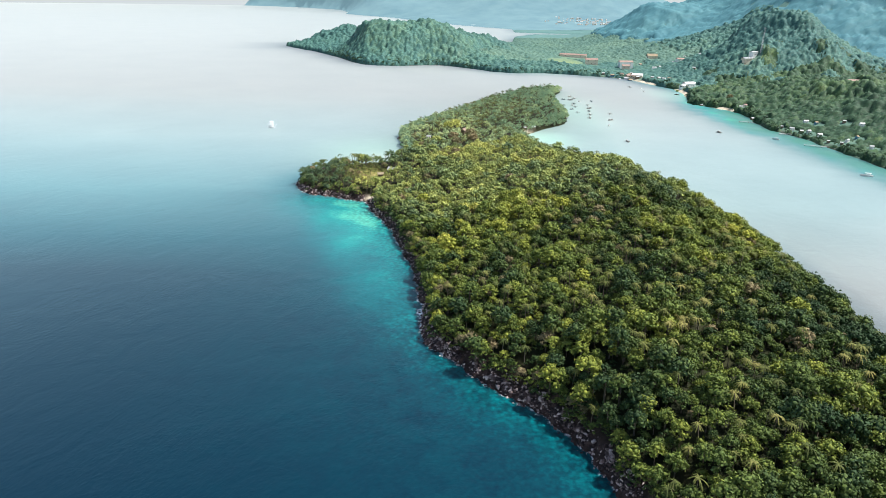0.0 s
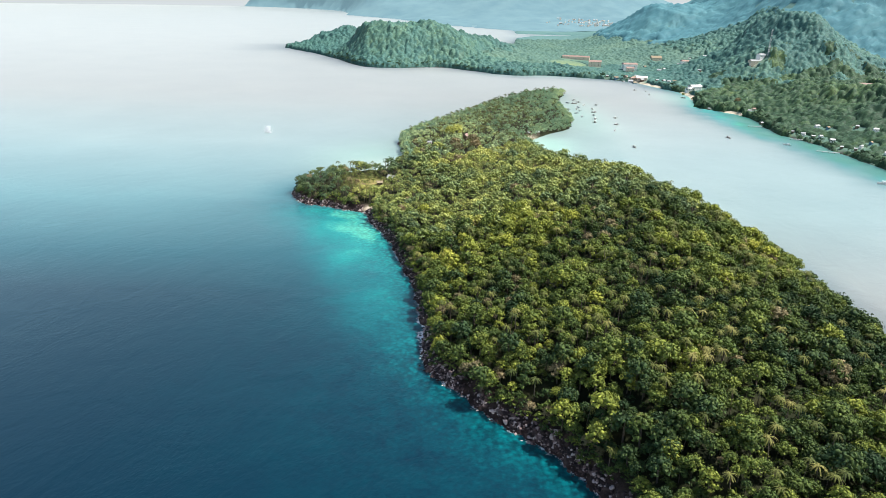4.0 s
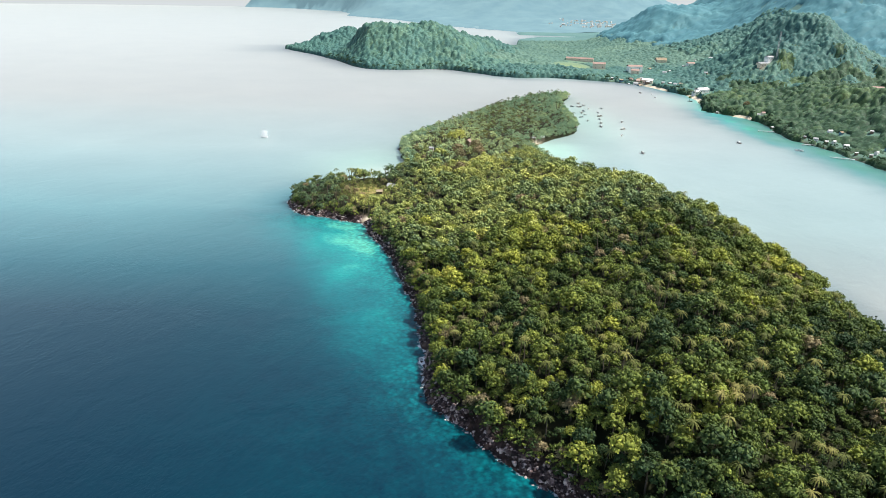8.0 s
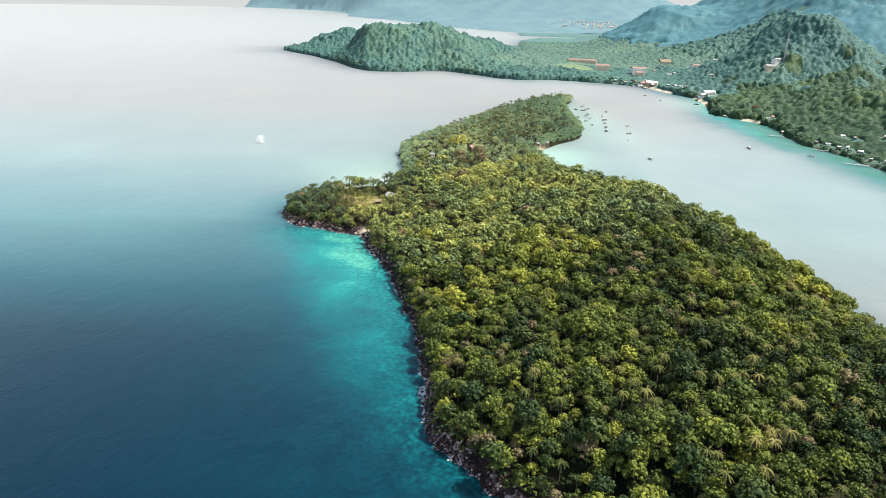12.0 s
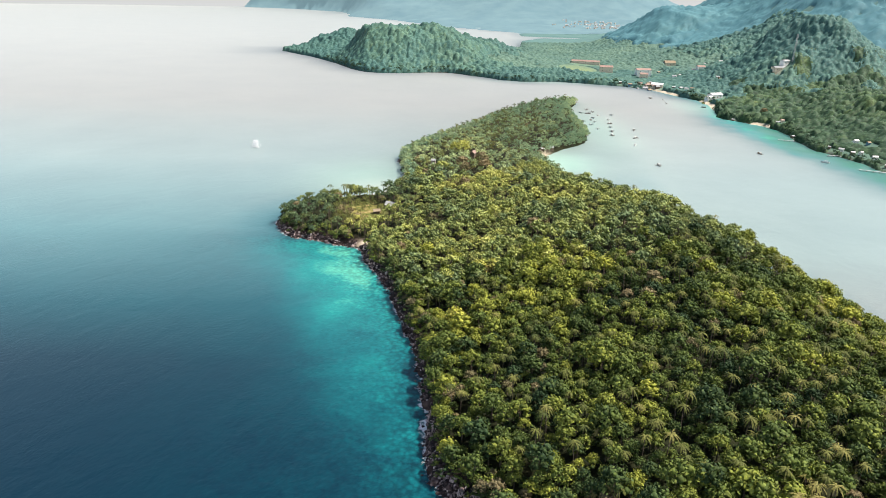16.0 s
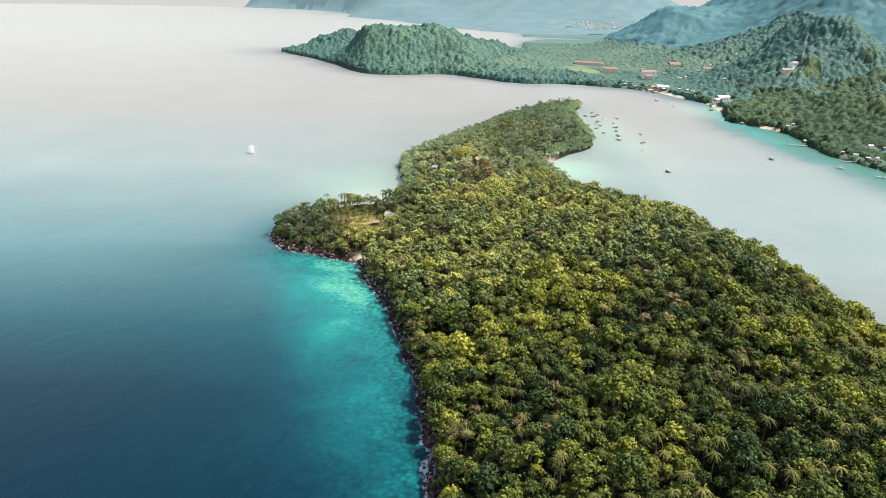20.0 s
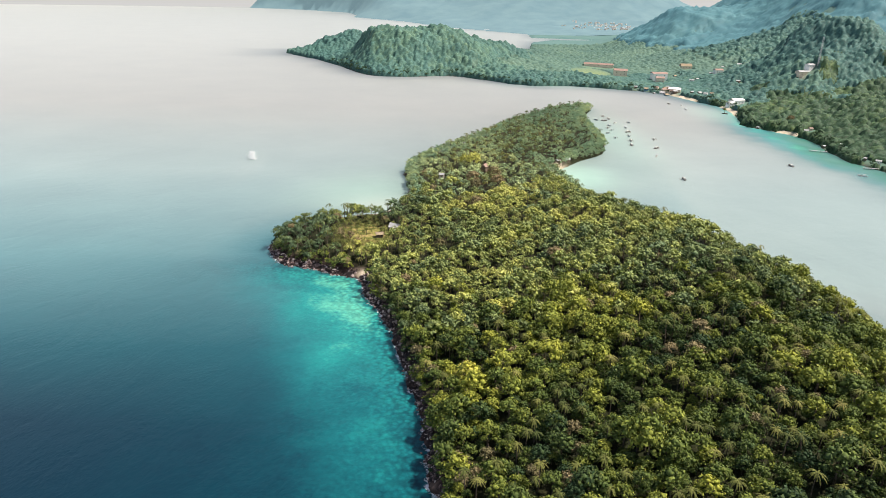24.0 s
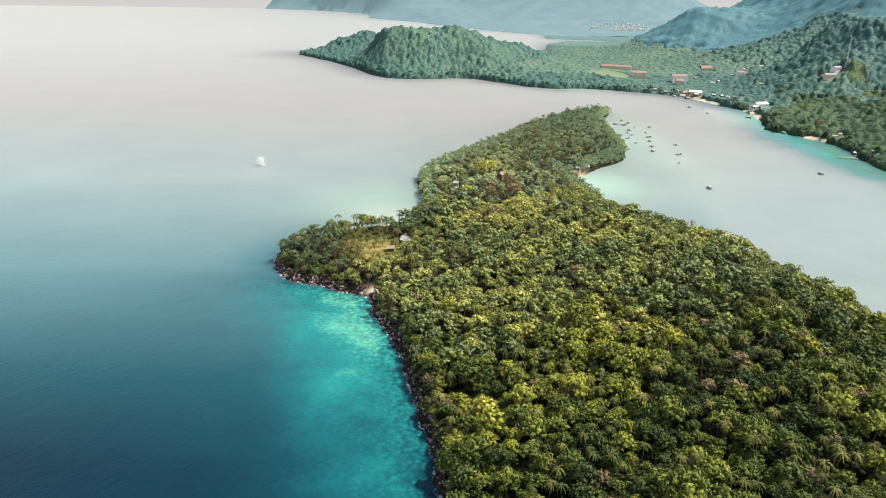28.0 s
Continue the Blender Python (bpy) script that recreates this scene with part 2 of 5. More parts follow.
    n.bump(n.math("MULTIPLY", height, n.math("SUBTRACT", 1.0, n.math("MULTIPLY", n.attr("far_ramp"), 0.8))), 0.25, 0.85)
    n.finish(c, 0.30, 0.5)
    n.link(n.math("ADD", n.math("MULTIPLY", foam, 0.6), n.math("ADD", n.math("MULTIPLY", n.attr("far_ramp"), 0.30), 0.28)), n.bsdf.inputs["Roughness"])
    n.bsdf.inputs["IOR"].default_value = 1.31
    # sheen added for the haze and sky glare over water seen edge-on
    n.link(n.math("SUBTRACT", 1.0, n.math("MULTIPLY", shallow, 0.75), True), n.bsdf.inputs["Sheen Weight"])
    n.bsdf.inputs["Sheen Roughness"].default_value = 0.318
    n.link(n.mix(n.attr("far_ramp"), (0.56, 0.92, 0.99), (0.94, 0.98, 0.94)), n.bsdf.inputs["Sheen Tint"])
    n.bsdf.inputs["Specular Tint"].default_value = (0.22, 0.80, 1.0, 1.0)
    return n.mat


def plain_material(name, colour, rough=0.6, spread=0.25, scale=1.2, metal=0.0):
    n = Nodes(name)
    dark = tuple(v * (1 - spread) for v in colour)
    light = tuple(min(1.0, v * (1 + spread * 0.6)) for v in colour)
    c = n.ramp(n.noise(scale, 5.0, 0.65, n.place()), [(0.3, dark), (0.7, light)])
    return n.finish(c, rough, 0.35, metal)


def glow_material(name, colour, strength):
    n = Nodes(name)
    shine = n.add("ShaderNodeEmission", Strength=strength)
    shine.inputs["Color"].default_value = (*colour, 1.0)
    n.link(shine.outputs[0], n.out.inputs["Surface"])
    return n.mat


M_BARK, M_ROCK, M_ROCKS, M_WATER = bark_material(), rock_material(False), rock_material(True), water_material()
# island leaf litter, set very dark to paint shade into gaps between crowns
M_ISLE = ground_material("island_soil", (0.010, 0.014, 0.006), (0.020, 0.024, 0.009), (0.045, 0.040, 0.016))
# mainland soil takes the hazed canopy green, so gaps between trees stay pale
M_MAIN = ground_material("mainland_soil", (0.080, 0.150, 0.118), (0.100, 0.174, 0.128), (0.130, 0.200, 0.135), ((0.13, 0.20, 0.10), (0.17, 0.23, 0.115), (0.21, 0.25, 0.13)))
M_WHITE = plain_material("white_paint", (0.80, 0.80, 0.77), 0.5, 0.12)
M_CREAM = plain_material("cream_render", (0.62, 0.55, 0.44), 0.8, 0.2)
M_TIN = plain_material("tin_roof", (0.38, 0.39, 0.39), 0.45, 0.3, 0.8)
M_RUST = plain_material("rusty_roof", (0.30, 0.20, 0.165), 0.7, 0.4, 0.8)
M_THATCH = plain_material("thatch", (0.30, 0.24, 0.16), 0.95, 0.4, 2.0)
M_WHITEROOF = plain_material("white_roof", (0.74, 0.74, 0.72), 0.5, 0.15, 0.8)
M_WOOD = plain_material("weathered_wood", (0.20, 0.15, 0.11), 0.85, 0.4, 3.0)
M_DARK = plain_material("dark_opening", (0.03, 0.035, 0.04), 0.3, 0.2)
M_BLUE = plain_material("blue_paint", (0.10, 0.22, 0.30), 0.5, 0.25)
M_STEEL = plain_material("galvanised_steel", (0.45, 0.46, 0.47), 0.45, 0.2, 2.0, 0.6)
M_SPRAY = plain_material("white_spray", (0.86, 0.88, 0.88), 0.9, 0.05)
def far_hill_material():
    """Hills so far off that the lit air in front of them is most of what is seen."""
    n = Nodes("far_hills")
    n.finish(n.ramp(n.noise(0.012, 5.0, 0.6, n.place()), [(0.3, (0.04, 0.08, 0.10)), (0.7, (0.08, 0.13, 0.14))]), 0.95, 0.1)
    # a blue glow of the hills' own surface stands in for that air
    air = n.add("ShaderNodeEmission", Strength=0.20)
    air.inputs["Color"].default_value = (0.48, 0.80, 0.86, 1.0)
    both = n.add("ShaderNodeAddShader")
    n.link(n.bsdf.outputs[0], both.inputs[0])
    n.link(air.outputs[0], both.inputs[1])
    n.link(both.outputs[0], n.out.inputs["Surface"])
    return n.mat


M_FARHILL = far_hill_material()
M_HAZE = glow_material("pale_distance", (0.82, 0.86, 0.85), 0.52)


# ---- mesh helpers ----
def mesh_of(name, verts, tris=None, quads=None, materials=(), attrs=None, tri_mats=None, quad_mats=None, smooth=False):
    """A mesh from arrays of vertices, triangles and quads."""
    verts = np.asarray(verts, np.float32).reshape(-1, 3)
    tris = np.zeros((0, 3), np.int32) if tris is None else np.asarray(tris, np.int32).reshape(-1, 3)
    quads = np.zeros((0, 4), np.int32) if quads is None else np.asarray(quads, np.int32).reshape(-1, 4)
    me = bpy.data.meshes.new(name)
    me.vertices.add(len(verts))
    me.vertices.foreach_set("co", verts.ravel())
    me.loops.add(tris.size + quads.size)
    me.loops.foreach_set("vertex_index", np.concatenate([tris.ravel(), quads.ravel()]).astype(np.int32))
    me.polygons.add(len(tris) + len(quads))
    starts = np.concatenate([np.arange(len(tris)) * 3, tris.size + np.arange(len(quads)) * 4])
    me.polygons.foreach_set("loop_start", starts.astype(np.int32))
    index = np.concatenate([np.zeros(len(tris)) if tri_mats is None else tri_mats, np.zeros(len(quads)) if quad_mats is None else quad_mats])
    me.polygons.foreach_set("material_index", index.astype(np.int32))
    if smooth:
        me.polygons.foreach_set("use_smooth", np.ones(len(index), bool))
    for key, values in (attrs or {}).items():
        me.attributes.new(key, "FLOAT", "POINT").data.foreach_set("value", np.asarray(values, np.float32))
    for m in materials:
        me.materials.append(m)
    me.update(calc_edges=True)
    return me


def part(name, bm, material, parent=None, label=""):
    """Links a bmesh as one mesh object under a thing or a part."""
    me = bpy.data.meshes.new(name)
    bm.to_mesh(me)
    bm.free()
    me.materials.append(material)
    ob = new(name, me)
    ob.parent = parent
    return tagged(ob, label)


def box(bm, x, y, z, sx, sy, sz, bevel=0.0):
    """A bevelled block with its base's middle at x, y, z."""
    made = bmesh.ops.create_cube(bm, size=1.0, matrix=Matrix.Translation((x, y, z + sz / 2)) @ Matrix.Diagonal((sx, sy, sz, 1)))
    if bevel:
        edges = list({e for v in made["verts"] for e in v.link_edges})
        bmesh.ops.bevel(bm, geom=edges, offset=bevel, segments=1, affect="EDGES")
    return bm


def smoothed(points, closed, steps=6, rough=0.0, seed=0):
    """A Catmull-Rom curve through a few points, made uneven."""
    p = np.array(points, float)
    n = len(p)
    out = []
    for i in range(n if closed else n - 1):
        a, b, c, d = (p[(i + k) % n] if closed else p[min(max(i + k, 0), n - 1)] for k in (-1, 0, 1, 2))
        for s in range(steps):
            u = s / steps
            out.append(0.5 * (2 * b + (c - a) * u + (2 * a - 5 * b + 4 * c - d) * u * u + (3 * b - a - 3 * c + d) * u ** 3))
    if not closed:
        out.append(p[-1])
    out = np.array(out)
    if rough:
        rng = np.random.default_rng(seed)
        out = out + rng.normal(0, rough, out.shape)
    return out


def shore_distance(points, line):
    """Signed distance of points to a closed shoreline, positive on land."""
    a, b = line, np.roll(line, -1, axis=0)
    best = np.full(len(points), 1e12)
    inside = np.zeros(len(points), bool)
    for (ax, ay), (bx, by) in zip(a, b):
        dx, dy = bx - ax, by - ay
        u = np.clip(((points[:, 0] - ax) * dx + (points[:, 1] - ay) * dy) / (dx * dx + dy * dy + 1e-9), 0, 1)
        best = np.minimum(best, (points[:, 0] - ax - u * dx) ** 2 + (points[:, 1] - ay - u * dy) ** 2)
        if ay != by:
            crossing = ((ay > points[:, 1]) != (by > points[:, 1])) & (points[:, 0] < (bx - ax) * (points[:, 1] - ay) / (by - ay) + ax)
            inside ^= crossing
    return np.where(inside, 1, -1) * np.sqrt(best)


def waves(x, y, size, seed):
    """Smooth unevenness in -1..1 from a sum of slanted sines."""
    rng = np.random.default_rng(seed)
    total = np.zeros_like(x, dtype=float)
    for k in range(9):
        turn, phase, s = rng.uniform(0, 6.28), rng.uniform(0, 6.28), size * rng.uniform(0.55, 1.6)
        total += np.sin((x * math.cos(turn) + y * math.sin(turn)) * 6.28 / s + phase)
    return total / 5.0


def bell(x, y, cx, cy, sx, sy):
    return np.exp(-0.5 * (((x - cx) / sx) ** 2 + ((y - cy) / sy) ** 2))


def grid_faces(nx, ny):
    i, j = np.meshgrid(np.arange(nx - 1), np.arange(ny - 1), indexing="ij")
    k = (i * ny + j).ravel()
    return np.stack([k, k + ny, k + ny + 1, k + 1], axis=1)


# ---- the plan: shorelines, in metres ----
ISLE_WEST = [(150, 40), (105, 110), (82, 160), (68, 198), (58, 224), (43, 250), (24, 268), (5, 293), (-8, 313), (-10, 345), (-15, 385),
             (-25, 425), (-40, 482), (-56, 518), (-63, 541), (-78, 546), (-98, 556), (-114, 561), (-127, 580), (-129, 604), (-112, 638)]
ISLE_HEAD = [(-88, 655), (-60, 672), (-46, 705), (-48, 750), (-54, 797), (-42, 845), (-12, 900), (20, 955), (72, 1065), (130, 1150),
             (170, 1200), (192, 1200), (172, 1135), (166, 1060), (166, 960), (150, 899), (116, 858), (93, 813), (98, 760)]
ISLE_EAST = [(114, 690), (150, 620), (190, 540), (211, 460), (218, 380), (218, 280), (214, 180), (200, 90), (184, 45)]
BAY = [(-434, 1915), (-330, 1783), (-255, 1663), (-186, 1537), (-112, 1523), (-16, 1552), (57, 1498), (124, 1448), (196, 1460), (284, 1432),
       (345, 1401), (380, 1330), (408, 1262), (402, 1180), (386, 1105), (405, 1079), (434, 1020), (422, 925), (440, 860), (450, 794),
       (459, 703), (475, 600), (520, 450), (600, 250), (900, 0)]
OUTER = [(2900, 0), (2900, 5200), (-1500, 5200), (-1300, 4700), (-960, 4640), (-640, 4400), (-555, 4100), (-550, 3870), (-270, 3590), (-150, 3360),
         (50, 3090), (250, 2910), (250, 2720), (590, 2700), (570, 2650), (300, 2610), (228, 2490), (192, 2180), (80, 2090), (-100, 2100), (-300, 2110), (-400, 2010)]
ISLE = smoothed(ISLE_WEST + ISLE_HEAD + ISLE_EAST, True, 6, 0.9, 3)
MAIN = np.vstack([smoothed(BAY, False, 6, 1.6, 4), np.array(OUTER, float)])

ISLE_HILLS = [(118, 480, 22, 72, 165), (112, 265, 14, 66, 100), (60, 930, 7, 60, 120), (120, 1080, 6, 40, 90), (-104, 600, 4, 20, 24), (160, 510, 5, 50, 90)]
MAIN_HILLS = [(-185, 1670, 58, 56, 63), (-47, 1663, 62, 78, 68), (54, 1764, 32, 108, 79), (-282, 1976, 44, 60, 66), (690, 1446, 94, 74, 108), (595, 1471, 39, 71, 54),
              (640, 1320, 18, 60, 70), (560, 1325, 28, 42, 40), (585, 1010, 32, 58, 130), (640, 800, 30, 70, 120), (1353, 2511, 544, 287, 330), (655, 2329, 90, 99, 121),
              (1120, 1950, 190, 190, 220), (1700, 1100, 300, 420, 360), (760, 1850, 40, 170, 120), (-1000, 4900, 420, 330, 200), (-300, 4650, 330, 420, 380),
              (450, 4600, 380, 380, 450), (900, 4300, 150, 260, 300)]


def isle_height(x, y, d):
    land = 4.6 * (1 - np.exp(-np.maximum(d, 0) / 3.2))
    hills = sum(a * bell(x, y, cx, cy, sx, sy) for cx, cy, a, sx, sy in ISLE_HILLS)
    z = land + hills * np.clip(d / 28, 0, 1) ** 0.8 + waves(x, y, 45, 5) * 1.1 * np.clip(d / 20, 0, 1)
    return np.where(d > 0, z, np.maximum(d * 0.55, -7))


def main_height(x, y, d):
    land = 4.0 * (1 - np.exp(-np.maximum(d, 0) / 9.0))
    hills = sum(a * bell(x, y, cx, cy, sx, sy) * (1 + 0.16 * waves(x, y, 1.6 * sx, 7)) for cx, cy, a, sx, sy in MAIN_HILLS)
    hills = hills + (4.5 * waves(x, y, 62, 19) + 2.5 * waves(x, y, 30, 20)) * np.clip(hills / 35, 0, 1)
    z = land + hills * np.clip(d / (55 + 80 * np.clip((y - 2600) / 300, 0, 1)), 0, 1)
    return np.where(d > 0, z, np.maximum(d * 0.4, -8))


def in_clearing(x, y):
    return np.clip(1.7 * bell(x, y, -68, 606, 13, 22) - 0.35, 0, 1)


def in_field(x, y):
    return np.clip(2.6 * bell(x, y, 270, 1645, 30, 46) - 0.8, 0, 1)


# where houses stand, with the kind of house
ISLE_SPOTS = [(-49, 616), (-24, 706), (-19, 755), (89, 832), (107, 848), (-58, 601), (20, 773)]
SPOTS = [(392, 1077, 2), (398, 1088, 2), (442, 1046, 0), (450, 1052, 1), (430, 974, 2), (443, 965, 0), (438, 900, 2),
         (444, 885, 0), (449, 870, 2), (456, 866, 0), (476, 890, 3), (460, 846, 0), (463, 800, 2), (472, 806, 0), (486, 812, 3), (455, 815, 2), (480, 770, 0),
         (346, 1384, 2), (352, 1392, 0), (358, 1404, 1), (340, 1398, 2), (364, 1418, 3), (350, 1424, 1), (372, 1432, 2), (407, 1362, 2), (414, 1352, 0), (398, 1374, 2),
         (330, 1418, 3), (316, 1436, 2), (424, 1350, 3), (438, 1505, 0), (452, 1520, 2), (491, 1417, 2), (548, 1632, 0), (516, 1630, 2), (500, 870, 2), (505, 840, 0), (470, 905, 0),
         (560, 1690, 2), (598, 1700, 0), (470, 1600, 2), (430, 1590, 3)]
HALLS = [(305, 1740, 16), (280, 1740, 12), (330, 1738, 12), (324, 1607, 13), (385, 1540, 13), (372, 1396, 10), (436, 1268, 9), (424, 1262, 7), (448, 1276, 7), (531, 1625, 10), (490, 1716, 12),
         (555, 1314, 9), (543, 1305, 5), (589, 1018, 7), (566, 1324, 8)]
CLEARED = [(x, y, 5.5) for x, y, _ in SPOTS] + HALLS


# ---- the large structure ----
def build_island_ground():
    xs, ys = np.arange(-150, 252, 3.5), np.arange(20, 1240, 3.5)
    x, y = (v.ravel() for v in np.meshgrid(xs, ys, indexing="ij"))
    d = shore_distance(np.stack([x, y], 1), ISLE)
    z = isle_height(x, y, d) + np.where((d > -2) & (d < 14), np.random.default_rng(2).normal(0, 0.55, len(x)), 0)
    sand = np.clip(1.8 * (1.0 * bell(x, y, -59, 544, 4, 2.2) + 0.8 * bell(x, y, 97, 815, 9, 16) + bell(x, y, -66, 664, 34, 12)), 0, 1) * (d < 6)
    rocky = np.clip(1.25 - d / 9.0, 0, 1) * np.where((y > 690) & (x > -20), 0.0, 1.0)
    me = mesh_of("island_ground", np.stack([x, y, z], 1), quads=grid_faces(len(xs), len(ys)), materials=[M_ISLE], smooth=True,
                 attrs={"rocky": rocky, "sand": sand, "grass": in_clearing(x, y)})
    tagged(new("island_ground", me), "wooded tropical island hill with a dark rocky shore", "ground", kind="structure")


def build_mainland_ground():
    xs = np.concatenate([np.arange(-1600, -460, 60), np.arange(-460, 740, 9), np.arange(740, 1500, 30), np.arange(1500, 2901, 100)])
    ys = np.concatenate([np.arange(-100, 560, 50), np.arange(560, 2000, 9), np.arange(2000, 2850, 22)])
    x, y = (v.ravel() for v in np.meshgrid(xs, ys, indexing="ij"))
    d = shore_distance(np.stack([x, y], 1), MAIN)
    z = main_height(x, y, d)
    sand = np.clip(2.0 * (bell(x, y, 410, 1053, 26, 9) + bell(x, y, 404, 1225, 10, 26) + bell(x, y, 380, 1345, 16, 20)), 0, 1) * (d < 7)
    sand = np.clip(sand + 0.9 * bell(x, y, 543, 1306, 7, 5) + 1.2 * bell(x, y, 589, 1012, 12, 4) + 0.8 * bell(x, y, 352, 1388, 12, 9), 0, 1)
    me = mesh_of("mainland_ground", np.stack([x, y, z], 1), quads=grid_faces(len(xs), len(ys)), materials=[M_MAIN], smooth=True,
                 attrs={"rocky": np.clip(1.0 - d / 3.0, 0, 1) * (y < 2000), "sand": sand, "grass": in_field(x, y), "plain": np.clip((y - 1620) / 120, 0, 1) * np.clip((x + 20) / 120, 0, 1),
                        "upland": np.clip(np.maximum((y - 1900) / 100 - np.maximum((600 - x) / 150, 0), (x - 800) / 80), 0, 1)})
    tagged(new("mainland_ground", me), "hazy green wooded mainland hills behind the bay", "ground", kind="structure")


def build_far_mountains():
    xs, ys = np.arange(-1600, 2901, 45), np.arange(2820, 5201, 45)
    x, y = (v.ravel() for v in np.meshgrid(xs, ys, indexing="ij"))
    d = shore_distance(np.stack([x, y], 1), MAIN)
    z = main_height(x, y, d) + np.where(d > 20, waves(x, y, 190, 71) * 5 + np.random.default_rng(9).normal(0, 2.0, len(x)), 0)
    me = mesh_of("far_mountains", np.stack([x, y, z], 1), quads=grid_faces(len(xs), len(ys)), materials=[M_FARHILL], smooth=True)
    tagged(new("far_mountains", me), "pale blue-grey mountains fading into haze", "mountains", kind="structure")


def build_sea():
    xs = np.concatenate([np.arange(-5200, -400, 200), np.arange(-400, -160, 14), np.arange(-160, 250, 3.5), np.arange(250, 480, 7), np.arange(480, 5300, 250)])
    ys = np.concatenate([np.arange(-3000, 130, 150), np.arange(130, 900, 3.5), np.arange(900, 1500, 8), np.arange(1500, 5401, 100)])
    x, y = (v.ravel() for v in np.meshgrid(xs, ys, indexing="ij"))
    p = np.stack([x, y], 1)
    di, dm = -shore_distance(p, ISLE), -shore_distance(p, MAIN)
    west = np.clip((110 - x) / 40, 0, 1) * np.clip((575 - y) / 20, 0, 1)
    # the reef shelf along the west shore: its breadth and brightness change along the island
    breadth = np.interp(y, [150, 225, 300, 345, 400, 450, 520, 600], [13, 15, 15, 36, 52, 62, 66, 60])
    bright = np.interp(y, [150, 225, 300, 345, 400, 450, 500, 545, 600], [0.25, 0.29, 0.20, 0.26, 0.34, 0.46, 0.66, 0.68, 0.30])
    bay = bright / (1 + np.exp(np.clip((di - breadth) / 8.0, -30, 30))) * west / (1 + np.exp(np.clip(-(x + 106) / 15.0, -30, 30))) + (0.12 + 0.09 * np.clip((y - 330) / 60, 0, 1)) * np.exp(-(np.maximum(di, 0) / 105) ** 2) * west + 0.10 * bell(x, y, -125, 565, 60, 60)
    bay = bay * (1 - 0.25 * np.exp(-(np.maximum(di, 0) / 6.0) ** 2) * west) * (1 + 0.14 * waves(x, y, 60, 41) + 0.07 * waves(x, y, 22, 42))
    north = 0.42 * bell(x, y, -78, 715, 40, 55) + 0.55 * bell(x, y, 112, 800, 22, 36) + 0.25 * bell(x, y, 150, 850, 30, 60) + 0.30 * bell(x, y, 182, 1010, 20, 110)
    rim = 0.37 * np.exp(-np.maximum(di, 0) / (8 + 5 * west)) + (0.78 - 0.45 * np.clip((1020 - y) / 60, 0, 1)) * np.exp(-np.maximum(dm, 0) / 20) * np.clip((1500 - y) / 300, 0, 1)
    right = (0.74 * bell(x, y, 390, 1040, 30, 50) + 0.52 * np.exp(-((dm - 26) / 32) ** 2) * np.clip((1010 - y) / 40, 0, 1) * (x > 250)) * (1 + 0.38 * waves(x, y, 55, 43) + 0.25 * waves(x, y, 20, 44))
    shallow = np.clip(np.maximum(np.maximum(bay, north), np.maximum(rim, right)) + 0.25 * rim, 0, 1)
    stony = np.clip(np.exp(-np.maximum(di, 0) / 48), 0, 1) * west
    foam = (0.70 * np.exp(-(np.maximum(di, 0) / 4.0)) + 0.30 * bell(x, y, -12, 341, 3, 4)) * np.maximum(west, (x < -40) & (y < 900)) + 0.30 * np.exp(-np.maximum(dm, 0) / 7) * (dm < 30)
    # grows with y; roughness, flatter ripples and the painted haze tint follow it
    far_ramp = np.clip((y - 350) / 700, 0, 1)
    # haze over the farther water, put into its colour
    haze_veil = 0.72 * np.clip((y - 388) / 170, 0, 1) * np.clip((1150 - y) / 400, 0, 1) * (1 - np.clip(shallow * 1.6, 0, 1))
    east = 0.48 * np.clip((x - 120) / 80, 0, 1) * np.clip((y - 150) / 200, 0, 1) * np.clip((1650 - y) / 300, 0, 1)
    # open sea paled with distance for haze and sky reflection
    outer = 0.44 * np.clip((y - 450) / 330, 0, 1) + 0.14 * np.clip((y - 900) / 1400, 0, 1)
    silt_haze = np.maximum(east, outer) * np.clip(np.minimum(di + 10 + 60 * (y > 690), dm) / 50, 0, 1) * (1 - np.clip(shallow * 1.4, 0, 1))
    milk_haze = np.clip(silt_haze + 0.25 * bell(x, y, 112, 805, 24, 36) + 0.25 * bell(x, y, -75, 715, 42, 55) + 0.45 * bell(x, y, -64, 690, 22, 20) + 0.15 * bell(x, y, 150, 900, 60, 90) + 0.12 * bell(x, y, -210, 795, 4, 36), 0, 1)
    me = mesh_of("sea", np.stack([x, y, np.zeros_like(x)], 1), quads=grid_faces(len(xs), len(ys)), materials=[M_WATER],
                 attrs={"shallow": shallow, "stony": stony, "foam": foam, "milk_haze": milk_haze, "far_ramp": far_ramp, "haze_veil": haze_veil, "mint": np.clip(0.75 * bell(x, y, 112, 805, 26, 40) + 0.40 * bell(x, y, 188, 1010, 28, 130) + 0.45 * bell(x, y, -78, 722, 40, 50) + 0.5 * bell(x, y, 380, 1190, 25, 50) + 0.35 * bell(x, y, 200, 1445, 90, 12), 0, 1),
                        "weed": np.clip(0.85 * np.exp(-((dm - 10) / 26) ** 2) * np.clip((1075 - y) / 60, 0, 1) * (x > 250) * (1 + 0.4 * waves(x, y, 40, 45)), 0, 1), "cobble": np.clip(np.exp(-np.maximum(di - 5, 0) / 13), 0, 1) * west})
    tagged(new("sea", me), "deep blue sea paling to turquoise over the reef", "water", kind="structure")


